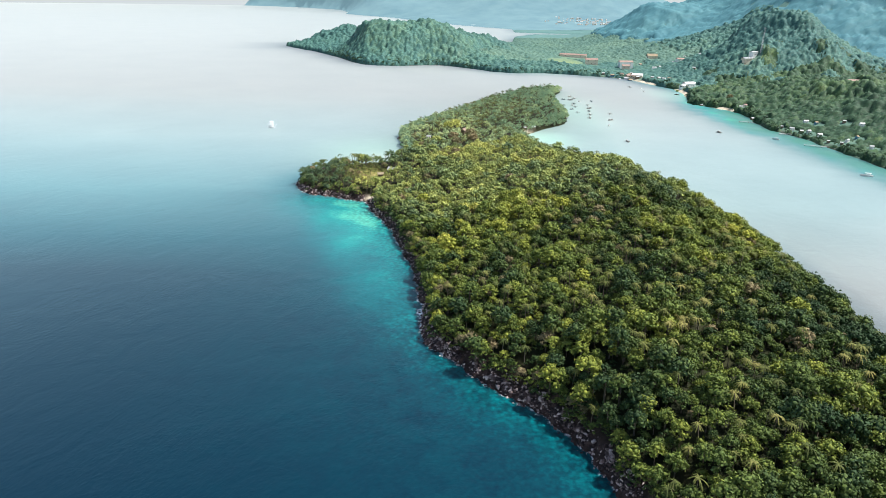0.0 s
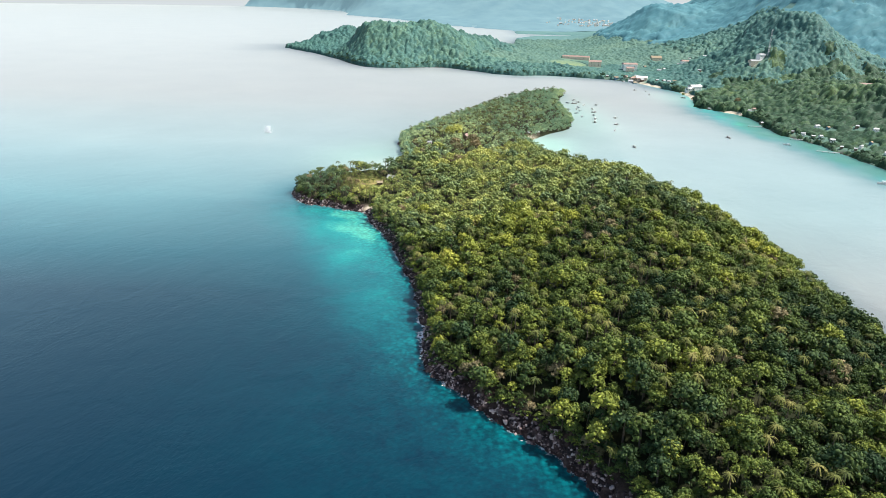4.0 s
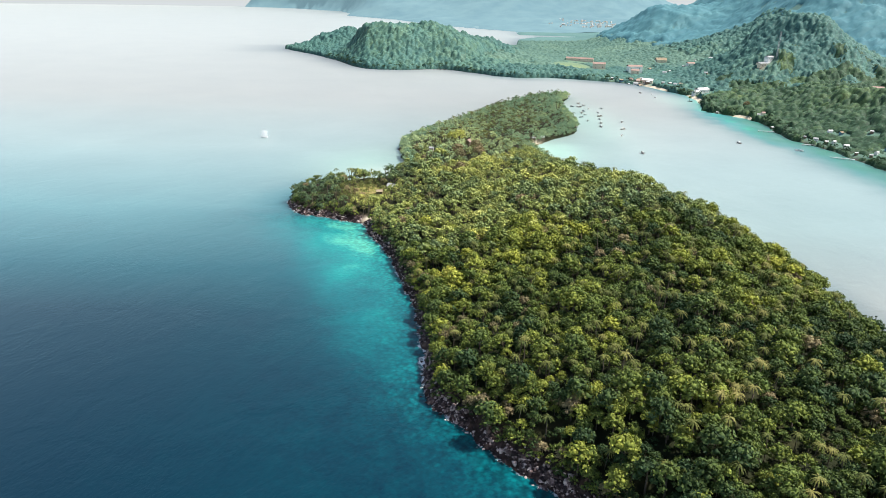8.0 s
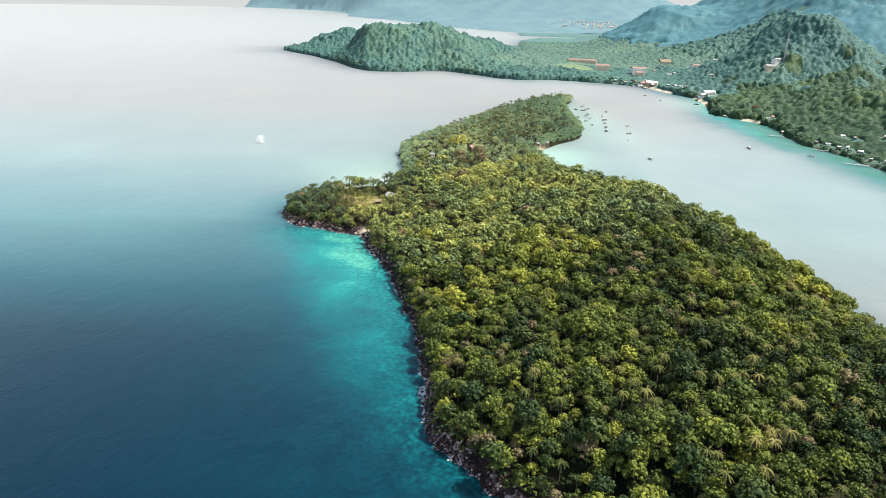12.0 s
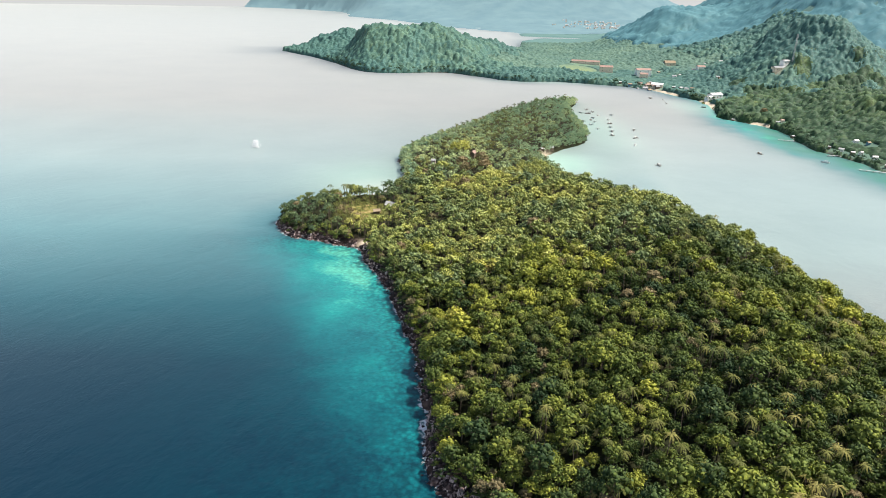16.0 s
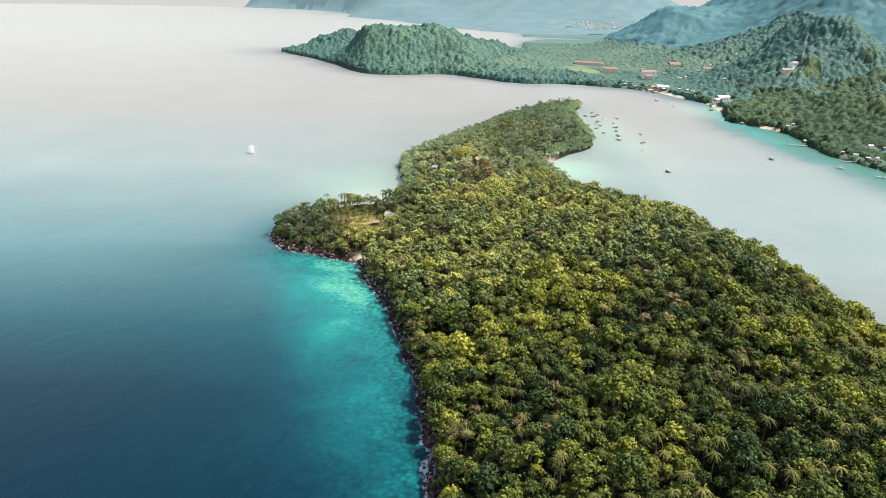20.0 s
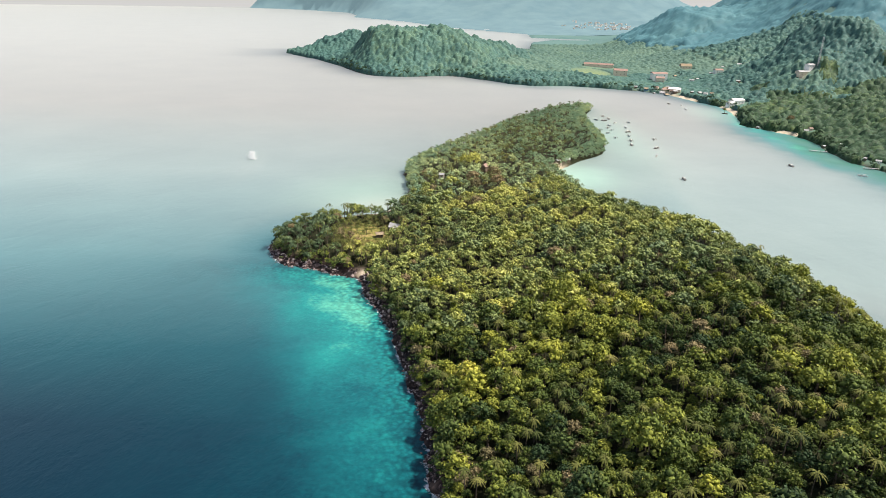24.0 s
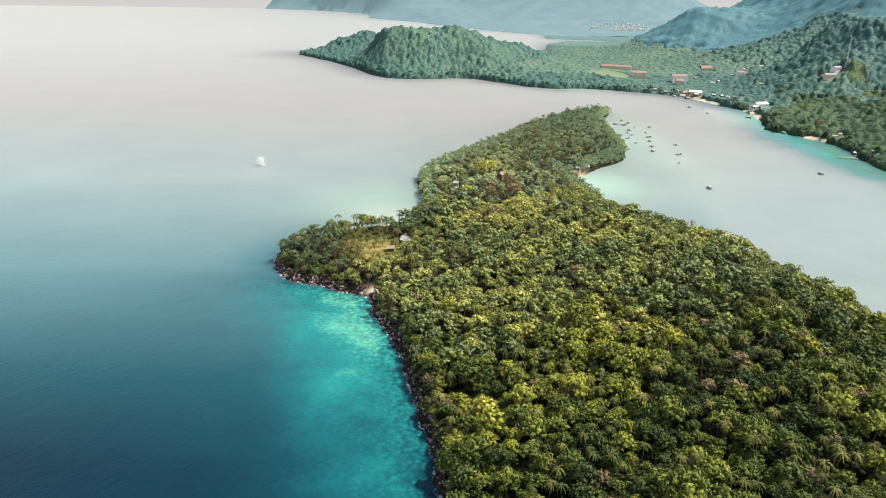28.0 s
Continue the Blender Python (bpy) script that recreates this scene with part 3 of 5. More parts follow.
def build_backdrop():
    """Glowing ring wall, added for the pale haze where sea and sky run together."""
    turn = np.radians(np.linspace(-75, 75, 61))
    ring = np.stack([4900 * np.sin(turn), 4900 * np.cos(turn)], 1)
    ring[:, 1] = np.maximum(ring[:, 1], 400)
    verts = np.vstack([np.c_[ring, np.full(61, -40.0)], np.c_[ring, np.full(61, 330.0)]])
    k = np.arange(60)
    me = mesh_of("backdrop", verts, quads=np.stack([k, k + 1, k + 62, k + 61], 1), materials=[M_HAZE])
    tagged(new("backdrop", me), "pale glowing backdrop wall for the haze where sea meets sky", "haze", kind="structure")


build_island_ground()
build_mainland_ground()
build_far_mountains()
build_sea()
build_backdrop()


# ---- trees ----
def ico(steps):
    bm = bmesh.new()
    bmesh.ops.create_icosphere(bm, subdivisions=steps, radius=1.0)
    v = np.array([tuple(p.co) for p in bm.verts])
    f = np.array([[p.index for p in face.verts] for face in bm.faces])
    bm.free()
    return v, f


ICO_V, ICO_F = ico(1)
OCT_V = np.array([(1, 0, 0), (-1, 0, 0), (0, 1, 0), (0, -1, 0), (0, 0, 1), (0, 0, -1)], float)
OCT_F = np.array([(0, 2, 4), (2, 1, 4), (1, 3, 4), (3, 0, 4), (2, 0, 5), (1, 2, 5), (3, 1, 5), (0, 3, 5)])


def trunk_arrays(height, radius, sides, lean, limbs, rng):
    """A tapered, slightly bent trunk with forking limbs; triangles."""
    verts, tris = [], []

    def tube(a, b, ra, rb):
        base = len(verts)
        for point, r in ((a, ra), (b, rb)):
            for k in range(sides):
                w = 6.283 * k / sides
                verts.append((point[0] + r * math.cos(w), point[1] + r * math.sin(w), point[2]))
        for k in range(sides):
            n = (k + 1) % sides
            tris.extend([(base + k, base + n, base + sides + n), (base + k, base + sides + n, base + sides + k)])

    mid = np.array([lean * 0.4, lean * 0.2, height * 0.5])
    top = np.array([lean, lean * 0.3, height])
    tube(np.array([0, 0, -1.0]), mid, radius, radius * 0.75)
    tube(mid, top, radius * 0.75, radius * 0.4)
    for k in range(limbs):
        w = rng.uniform(0, 6.28)
        start = mid + (top - mid) * rng.uniform(0.2, 0.9)
        tube(start, start + np.array([math.cos(w) * 2.2, math.sin(w) * 2.2, rng.uniform(1.0, 2.4)]), radius * 0.4, radius * 0.12)
    return np.array(verts), np.array(tris)


def crown_arrays(rng, clumps, leaves, leaf, width, height, base, fat=1.0):
    """A crown of uneven clumps on a dome, each with a core and loose sprays of leaf on it."""
    verts, tris, quads = [], [], []
    count = 0
    for c in range(clumps):
        w = 2.4 * c + rng.uniform(-0.5, 0.5)
        ring = math.sqrt((c + 0.4) / clumps)
        lift = math.sqrt(max(0.0, 1 - (ring * 0.92) ** 2))
        at = np.array([math.cos(w) * ring * width * 0.74, math.sin(w) * ring * width * 0.74, base + height * (0.12 + 0.75 * lift) + rng.uniform(-0.35, 0.35)])
        r = fat * width * rng.uniform(0.26, 0.42) * (1.15 - 0.25 * ring)
        core = OCT_V * r * np.array([1, 1, 0.8]) * rng.uniform(0.72, 1.0, (6, 1)) * 0.78 + at
        verts.append(core)
        tris.append(OCT_F + count)
        count += len(core)
        if leaves:
            n = rng.normal(0, 1, (leaves, 3))
            n[:, 2] = np.abs(n[:, 2]) * 0.9 + rng.uniform(-0.45, 0.2, leaves)
            n /= np.linalg.norm(n, axis=1)[:, None]
            middle = at + n * r * np.array([1, 1, 0.82]) * rng.uniform(0.82, 1.12, (leaves, 1))
            facing = n + rng.normal(0, 0.42, (leaves, 3))
            facing /= np.linalg.norm(facing, axis=1)[:, None]
            u = np.cross(facing, rng.normal(0, 1, (leaves, 3)))
            u /= np.linalg.norm(u, axis=1)[:, None]
            v = np.cross(facing, u)
            s = leaf * rng.uniform(0.55, 1.15, (leaves, 1))
            card = np.stack([middle - u * s, middle - v * s * 0.6 - facing * s * 0.2, middle + u * s, middle + v * s * 0.6 - facing * s * 0.2], 1)
            verts.append(card.reshape(-1, 3))
            quads.append(np.arange(leaves * 4).reshape(-1, 4) + count)
            count += leaves * 4
    return np.vstack(verts), np.vstack(tris), (np.vstack(quads) if quads else np.zeros((0, 4), int))


def palm_arrays(rng, fronds, segments, height, reach):
    """Trunk triangles and frond quads of a coconut palm; each frond arches and droops, folded along its rib."""
    tv, tt = trunk_arrays(height, 0.22, 5, rng.uniform(-1.2, 1.2), 0, rng)
    top = tv[-5:].mean(0)
    verts, quads, count = [], [], 0
    for f in range(fronds):
        w = 2.4 * f + rng.uniform(-0.2, 0.2)
        rise = rng.uniform(0.2, 1.25) * (1 - f / fronds) + rng.uniform(-0.35, 0.2)
        out = np.array([math.cos(w), math.sin(w), 0])
        side = np.array([-math.sin(w), math.cos(w), 0])
        length = reach * rng.uniform(0.7, 1.15)
        for s in range(segments + 1):
            u = s / segments
            rib = top + out * length * u * (1 - 0.12 * u) + np.array([0, 0, length * (rise * u - (0.62 + rise * 0.60) * u * u)])
            half = (0.24 if s % 2 else 0.08) * math.sin(3.0 * (u * 0.93 + 0.06)) + 0.03
            drop = np.array([0, 0, 0.45 * half])
            verts.extend([rib - side * half - drop, rib, rib + side * half - drop])
            if s:
                a = count + (s - 1) * 3
                quads.extend([(a, a + 1, a + 4, a + 3), (a + 1, a + 2, a + 5, a + 4)])
        count += (segments + 1) * 3
    return tv, tt, np.array(verts), np.array(quads)


rng = np.random.default_rng(11)
NEAR = [crown_arrays(rng, 17, 19, 0.45, 3.8 * rng.uniform(0.9, 1.1), 7.0 * rng.uniform(0.85, 1.15), 1.2) for k in range(7)]
MIDDLE = [crown_arrays(rng, 10, 12, 0.56, 3.8 * rng.uniform(0.9, 1.1), 7.0 * rng.uniform(0.85, 1.15), 1.2) for k in range(6)]
REMOTE = [crown_arrays(rng, 6, 9, 0.55, 4.1 * rng.uniform(0.85, 1.15), 6.8 * rng.uniform(0.8, 1.2), 1.2) for k in range(5)]
LUMPS = [crown_arrays(rng, 6, 6, 0.72, 4.3, 6.4, 0.4, 1.08) for k in range(6)]
TRUNKS = [trunk_arrays(6.6, 0.3, 5, rng.uniform(-0.7, 0.7), 4, rng) for k in range(4)]
STEM = trunk_arrays(6.0, 0.28, 3, 0.3, 0, rng)
PALMS = [palm_arrays(rng, 20, 8, rng.uniform(8.5, 11.5), 3.1) for k in range(5)]
PALMS_FAR = [palm_arrays(rng, 13, 4, 9.0, 3.5) for k in range(3)]


def joined_wood(name, batches, materials, label, category, smooth=False):
    """Many trees as one mesh. batches: (vertices, triangles, quads, material index, places) with places as rows x, y, z, scale, turn, tint."""
    vs, ts, qs, tm, qm, tints, count = [], [], [], [], [], [], 0
    for v, t, q, index, rows in batches:
        if not len(rows):
            continue
        rows = np.asarray(rows)
        c, s = np.cos(rows[:, 4])[:, None], np.sin(rows[:, 4])[:, None]
        k = rows[:, 3][:, None]
        world_v = np.stack([(v[:, 0] * c - v[:, 1] * s) * k + rows[:, 0:1], (v[:, 0] * s + v[:, 1] * c) * k + rows[:, 1:2], v[:, 2] * k + rows[:, 2:3]], 2)
        shift = (np.arange(len(rows)) * len(v))[:, None, None] + count
        vs.append(world_v.reshape(-1, 3))
        ts.append((t[None] + shift).reshape(-1, 3))
        tm.append(np.full(len(t) * len(rows), index))
        if len(q):
            qs.append((q[None] + shift).reshape(-1, 4))
            qm.append(np.full(len(q) * len(rows), index))
        tints.append(np.repeat(rows[:, 5], len(v)))
        count += len(v) * len(rows)
    me = mesh_of(name, np.vstack(vs), np.vstack(ts), np.vstack(qs) if qs else None, materials, {"tint": np.concatenate(tints)},
                 np.concatenate(tm), np.concatenate(qm) if qm else None, smooth)
    return tagged(new(name, me), label, category, kind="stuff")


NONE = np.zeros((0, 4), int)


def scatter(x0, x1, y0, y1, step, seed):
    """A jittered lattice of places."""
    r = np.random.default_rng(seed)
    x, y = (v.ravel() for v in np.meshgrid(np.arange(x0, x1, step), np.arange(y0, y1, step * 0.88), indexing="ij"))
    x = x + (np.round((y - y0) / (step * 0.88)) % 2) * step / 2
    return x + r.uniform(-0.42, 0.42, len(x)) * step, y + r.uniform(-0.42, 0.42, len(y)) * step


# places of the trees on the island
tx, ty = scatter(-150, 250, 40, 1220, 5.3, 21)
td = shore_distance(np.stack([tx, ty], 1), ISLE)
r = np.random.default_rng(31)
keep = (td > np.where((tx < 90) & (ty < 600), r.uniform(2.2, 4.2, len(tx)), 0.6)) & (in_clearing(tx, ty) < r.uniform(0.1, 1.6, len(tx)))
keep &= ~((np.hypot((tx + 62) / 36, (ty - 662) / 14) < 1) & (td < 9))
for hx, hy in ISLE_SPOTS:
    keep &= np.hypot(tx - hx, (ty - hy + 7) * 0.55) > 6.0
tx, ty, td = tx[keep], ty[keep], td[keep]
tz = isle_height(tx, ty, td) - 0.4
grove = waves(tx, ty, 70, 17) + 0.5 * waves(tx, ty, 25, 18)
size = np.clip(r.lognormal(-0.08, 0.34, len(tx)) + 0.08 * grove, 0.42, 1.75)
size *= np.where(ty > 690 + 40 * grove, 0.80, 1.0) * (1 - 0.25 * bell(tx, ty, -95, 600, 35, 50))
# tones drop round (150, 270) to put the shade lying there into the leaves
tone = np.clip(0.42 + 0.16 * grove + r.normal(0, 0.2, len(tx)) + 0.12 * bell(ty, ty, 600, 600, 110, 110) - 0.5 * bell(tx, ty, 150, 270, 42, 55) - 0.4 * bell(tx, ty, 135, 1080, 60, 130) + 0.35 * bell(tx, ty, 0, 745, 60, 65) - 0.6 * bell(tx, ty, -108, 588, 24, 28) - 0.3 * bell(tx, ty, -50, 640, 20, 14), -0.6, 1)
turn_of = r.uniform(0, 6.28, len(tx))
rows_all = np.stack([tx, ty, tz, size, turn_of, tone], 1)
pick = r.uniform(0, 1, len(tx))
palm_share = 0.05 + 0.26 * (waves(tx, ty, 45, 23) > 0.35) + 0.25 * bell(tx, ty, -66, 600, 26, 34) + 0.11 * bell(tx, ty, 112, 350, 45, 75) + 0.05 * bell(tx, ty, 60, 250, 60, 60) + 0.30 * bell(tx, ty, 50, 880, 40, 110)
is_palm = (pick < palm_share) | (in_clearing(tx, ty) > 0.15)
is_dry = (~is_palm) & (pick > 1 - np.where(ty > 690, 0.005, 0.024) - np.where(ty < 520, 0.14, 0.05) * (td < 13) * (tx < 60) * (ty < 600))
single = (~is_palm) & (~is_dry) & (td < 34) & (tx < 80) & (ty > 215) & (ty < 420)
edge = 465 + 90 * (r.uniform(0, 1, len(tx)) - 0.5)
near = (ty > 164) & (ty < edge) & ~is_palm
middle = (ty >= edge) & (ty < 705 + 55 * grove + 70 * (r.uniform(0, 1, len(tx)) - 0.5)) & ~is_palm


def wood_batches(mask, crowns, index, stem_index):
    rows = rows_all[mask]
    kind = np.random.default_rng(5).integers(0, len(crowns), len(rows))
    made = [(v, t, q, index, rows[kind == k]) for k, (v, t, q) in enumerate(crowns)]
    made.append((STEM[0], STEM[1], NONE, stem_index, rows))
    return made


def tree_meshes(crowns, material):
    return [(mesh_of("crown", v, t, q, [material]), mesh_of("trunk", *TRUNKS[k % len(TRUNKS)], None, [M_BARK])) for k, (v, t, q) in enumerate(crowns)]


def plant(name, mesh_pair, row, label, category, group):
    """One tree as a thing of trunk and crown."""
    x, y, z, s, w, _ = row
    tree = new(name)
    tree.matrix_world = pose(x, y, z, 0, 0, math.degrees(w)) @ Matrix.Diagonal((s, s, s, 1))
    for piece, me in (("trunk", mesh_pair[1]), ("crown", mesh_pair[0])):
        ob = new(piece, me)
        ob.parent = tree
    return tagged(tree, label, category, group)


LEAFY = tree_meshes(NEAR, M_LEAF)
LEAFY_YELLOW = tree_meshes(NEAR[2:5], M_YELLOW)
LEAFY_DRY = tree_meshes(NEAR[:3], M_DRY)
for i, row in enumerate(rows_all[single][:300]):
    lone = "sunlit green broadleaf tree above the rocky shore" if row[5] < 0.62 else "yellow-green broadleaf tree in the shore wood"
    plant("broadleaf_tree", LEAFY[i % len(LEAFY)], row, lone, "tree", "trees along the rocky shore")
for x, y, s, pair, label in ((194, 428, 1.75, LEAFY[2], "tall dark tree standing clear above the canopy"), (10, 780, 2.3, LEAFY_YELLOW[0], "large yellow-green tree on the headland"), (2, 792, 1.6, LEAFY_YELLOW[2], "yellow-green tree on the headland"),
                            (26, 736, 2.0, LEAFY_DRY[1], "brownish half-bare tree on the headland"), (28, 708, 1.9, LEAFY_DRY[0], "brownish half-bare tree on the headland"),
                            (-82, 584, 1.1, LEAFY_DRY[2], "brown dry bush on the cape"), (-76, 588, 0.9, LEAFY_DRY[1], "brown dry bush on the cape"),
                            (-84, 597, 0.8, LEAFY_DRY[0], "brown dry bush on the cape"), (-70, 578, 1.0, LEAFY_DRY[2], "brown dry bush on the cape"),
                            (-90, 618, 1.1, LEAFY_DRY[1], "brown dry bush on the cape"), (-57, 628, 0.9, LEAFY_DRY[0], "brown dry bush by the clearing"),
                            (10, 706, 1.6, LEAFY_DRY[2], "greyish-brown half-bare tree on the headland"), (8, 722, 1.9, LEAFY_DRY[0], "greyish-brown half-bare tree on the headland"), (-24, 694, 1.5, LEAFY_DRY[1], "greyish-brown half-bare tree on the headland"),
                            (-70, 576, 0.9, LEAFY_YELLOW[1], "bright yellow-green tree on the cape"),
                            (14, 462, 1.6, LEAFY_YELLOW[1], "broad pale yellow-green tree in the wood"), (22, 466, 1.3, LEAFY_YELLOW[2], "broad pale yellow-green tree in the wood")):
    d = shore_distance(np.array([[x, y]], float), ISLE)
    plant("broadleaf_tree", pair, (x, y, float(isle_height(np.array([x]), np.array([y]), d)[0]), s, 0.7 * x, 0.5), label, "tree", "")
spare = np.zeros(len(tx), bool)
spare[np.flatnonzero(single)[300:]] = True
joined_wood("island_forest", wood_batches((near & ~single & ~is_dry) | spare, NEAR, 0, 1), [M_LEAVES, M_BARK],
            "dense green tropical wood of domed crowns", "forest")
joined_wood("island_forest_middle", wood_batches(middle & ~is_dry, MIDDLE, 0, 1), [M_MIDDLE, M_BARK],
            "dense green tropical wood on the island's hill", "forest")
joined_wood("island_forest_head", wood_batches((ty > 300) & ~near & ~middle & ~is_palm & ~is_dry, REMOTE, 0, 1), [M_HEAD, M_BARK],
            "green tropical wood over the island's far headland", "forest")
joined_wood("island_forest_south", wood_batches((ty <= 164) & ~is_palm & ~is_dry, MIDDLE, 0, 1), [M_LEAVES, M_BARK], "dense green wood on the island's near end", "forest")
for i, row in enumerate(rows_all[is_dry & (ty > 180) & (ty < 700)]):
    plant("dry_tree", LEAFY_DRY[i % 3], row * np.array([1, 1, 1, 0.9, 1, 1]), "orange-brown tree with dry leaves among green crowns", "tree", "dry trees")
joined_wood("dry_trees_head", wood_batches(is_dry & ((ty <= 180) | (ty >= 700)), REMOTE, 0, 1), [M_DRYS, M_BARK], "brownish trees on the far headland", "trees")

PALM_MESHES = [(mesh_of("crown", v, None, q, [M_PALM]), mesh_of("trunk", tv, tt, None, [M_BARK])) for tv, tt, v, q in PALMS]
palm_rows = rows_all[is_palm] * np.array([1, 1, 1, 0, 1, 1]) + np.array([0, 0, 1.0, 1, 0, 0]) * (0.85 + 0.3 * r.uniform(0, 1, (is_palm.sum(), 1))) * np.array([1, 1, 1.2, 1, 1, 1])
palm_rows[:, 3] *= np.where(in_clearing(palm_rows[:, 0], palm_rows[:, 1]) > 0.15, 0.95, 1.0)
palm_rows[:, 2] -= 4.5 * (in_clearing(palm_rows[:, 0], palm_rows[:, 1]) > 0.08)
close = (palm_rows[:, 1] > 190) & (palm_rows[:, 1] < 640)
order = np.argsort(palm_rows[:, 1] * close + 9999 * ~close)[:min(300, int(close.sum()))]
for i, k in enumerate(order):
    plant("palm_tree", PALM_MESHES[i % 5], palm_rows[k], "coconut palm with arching yellow-green fronds among the trees", "palm", "palms on the island")
cx, cy = scatter(-100, -36, 560, 655, 4.6, 97)
rc = np.random.default_rng(98)
cd = shore_distance(np.stack([cx, cy], 1), ISLE)
young = (in_clearing(cx, cy) > 0.05) & (rc.uniform(0, 1, len(cx)) < 0.62) & (cd > 4) & (np.hypot(cx + 70, cy - 600) > 7)
for hx, hy in ISLE_SPOTS:
    young &= np.hypot(cx - hx, cy - hy) > 6.0
cx, cy, cd = cx[young], cy[young], cd[young]
young_rows = np.stack([cx, cy, isle_height(cx, cy, cd) - 5.6, rc.uniform(0.75, 1.0, len(cx)), rc.uniform(0, 6.28, len(cx)), rc.uniform(0.3, 1, len(cx))], 1)
for i, row in enumerate(young_rows):
    plant("young_palm", PALM_MESHES[i % 5], row, "short young coconut palm in the dry grass clearing", "palm", "young palms in the clearing")
rest = np.setdiff1d(np.arange(len(palm_rows)), order)
palm_batches = []
for k, (tv, tt, v, q) in enumerate(PALMS_FAR):
    rows = palm_rows[rest][k::3]
    palm_batches += [(v, NONE[:, :3], q, 0, rows), (tv, tt, NONE, 1, rows)]
joined_wood("palm_groves", palm_batches, [M_PALMS, M_BARK], "coconut palms scattered over the island", "palms")

# shrubs that fill the shade between the trunks
ux, uy = scatter(-140, 215, 150, 480, 7.5, 95)
ud = shore_distance(np.stack([ux, uy], 1), ISLE)
ru = np.random.default_rng(96)
ux, uy, ud = ux[ud > 6], uy[ud > 6], ud[ud > 6]
shrub_rows = np.stack([ux, uy, isle_height(ux, uy, ud) - 0.8, ru.uniform(0.5, 0.85, len(ux)), ru.uniform(0, 6.28, len(ux)), ru.uniform(0, 0.45, len(ux))], 1)
joined_wood("shrubs", [(v, t, q, 0, shrub_rows[k::len(LUMPS)]) for k, (v, t, q) in enumerate(LUMPS)], [M_LEAVES], "dark green shrubs in the shade of the wood", "bushes")

# low growth at the edge of the wood, over the rocks
bx, by = scatter(-140, 120, 150, 700, 3.0, 91)
bd = shore_distance(np.stack([bx, by], 1), ISLE)
rb = np.random.default_rng(92)
low = (bd > rb.uniform(0.6, 2.8, len(bx))) & (bd < 8) & (in_clearing(bx, by) < 0.1) & (np.hypot(bx + 60, by - 549) > 8) & (np.hypot((bx + 66) / 17, (by - 668) / 12) > 1)
bx, by, bd = bx[low], by[low], bd[low]
bush_rows = np.stack([bx, by, isle_height(bx, by, bd) - 0.6, rb.uniform(0.4, 0.9, len(bx)), rb.uniform(0, 6.28, len(bx)), rb.uniform(0, 0.75, len(bx))], 1)
joined_wood("undergrowth", [(v, t, q, 0, bush_rows[k::len(REMOTE)]) for k, (v, t, q) in enumerate(REMOTE)], [M_LEAVES], "low green bushes above the rocky shore", "bushes")

hx, hy = scatter(-130, 215, 690, 1225, 4.2, 93)
hd = shore_distance(np.stack([hx, hy], 1), ISLE)
low = (hd > rb.uniform(-0.8, 0.6, len(hx))) & (hd < 9) & (np.hypot(hx - 93, (hy - 822) * 0.7) > 17)
hx, hy, hd = hx[low], hy[low], hd[low]
bush_rows = np.stack([hx, hy, np.maximum(isle_height(hx, hy, hd), 0.4) - 1.2, rb.uniform(0.7, 1.25, len(hx)), rb.uniform(0, 6.28, len(hx)), rb.uniform(0, 0.6, len(hx))], 1)
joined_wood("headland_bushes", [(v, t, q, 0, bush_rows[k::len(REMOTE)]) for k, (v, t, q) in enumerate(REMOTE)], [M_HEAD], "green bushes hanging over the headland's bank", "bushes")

# woods of the mainland: closed canopies of domed crowns over the near shore, the slopes behind it and the flat valley
def sandy_strip(x, y):
    return 2 * (bell(x, y, 410, 1053, 26, 9) + bell(x, y, 404, 1225, 10, 26) + bell(x, y, 380, 1345, 16, 20)) > 0.5


def off_houses(x, y):
    free = np.ones(len(x), bool)
    for hx, hy, wide in CLEARED:
        free &= np.hypot(x - hx, (y - hy + 0.8 * wide) * 0.55) > 1.15 * wide
    return free


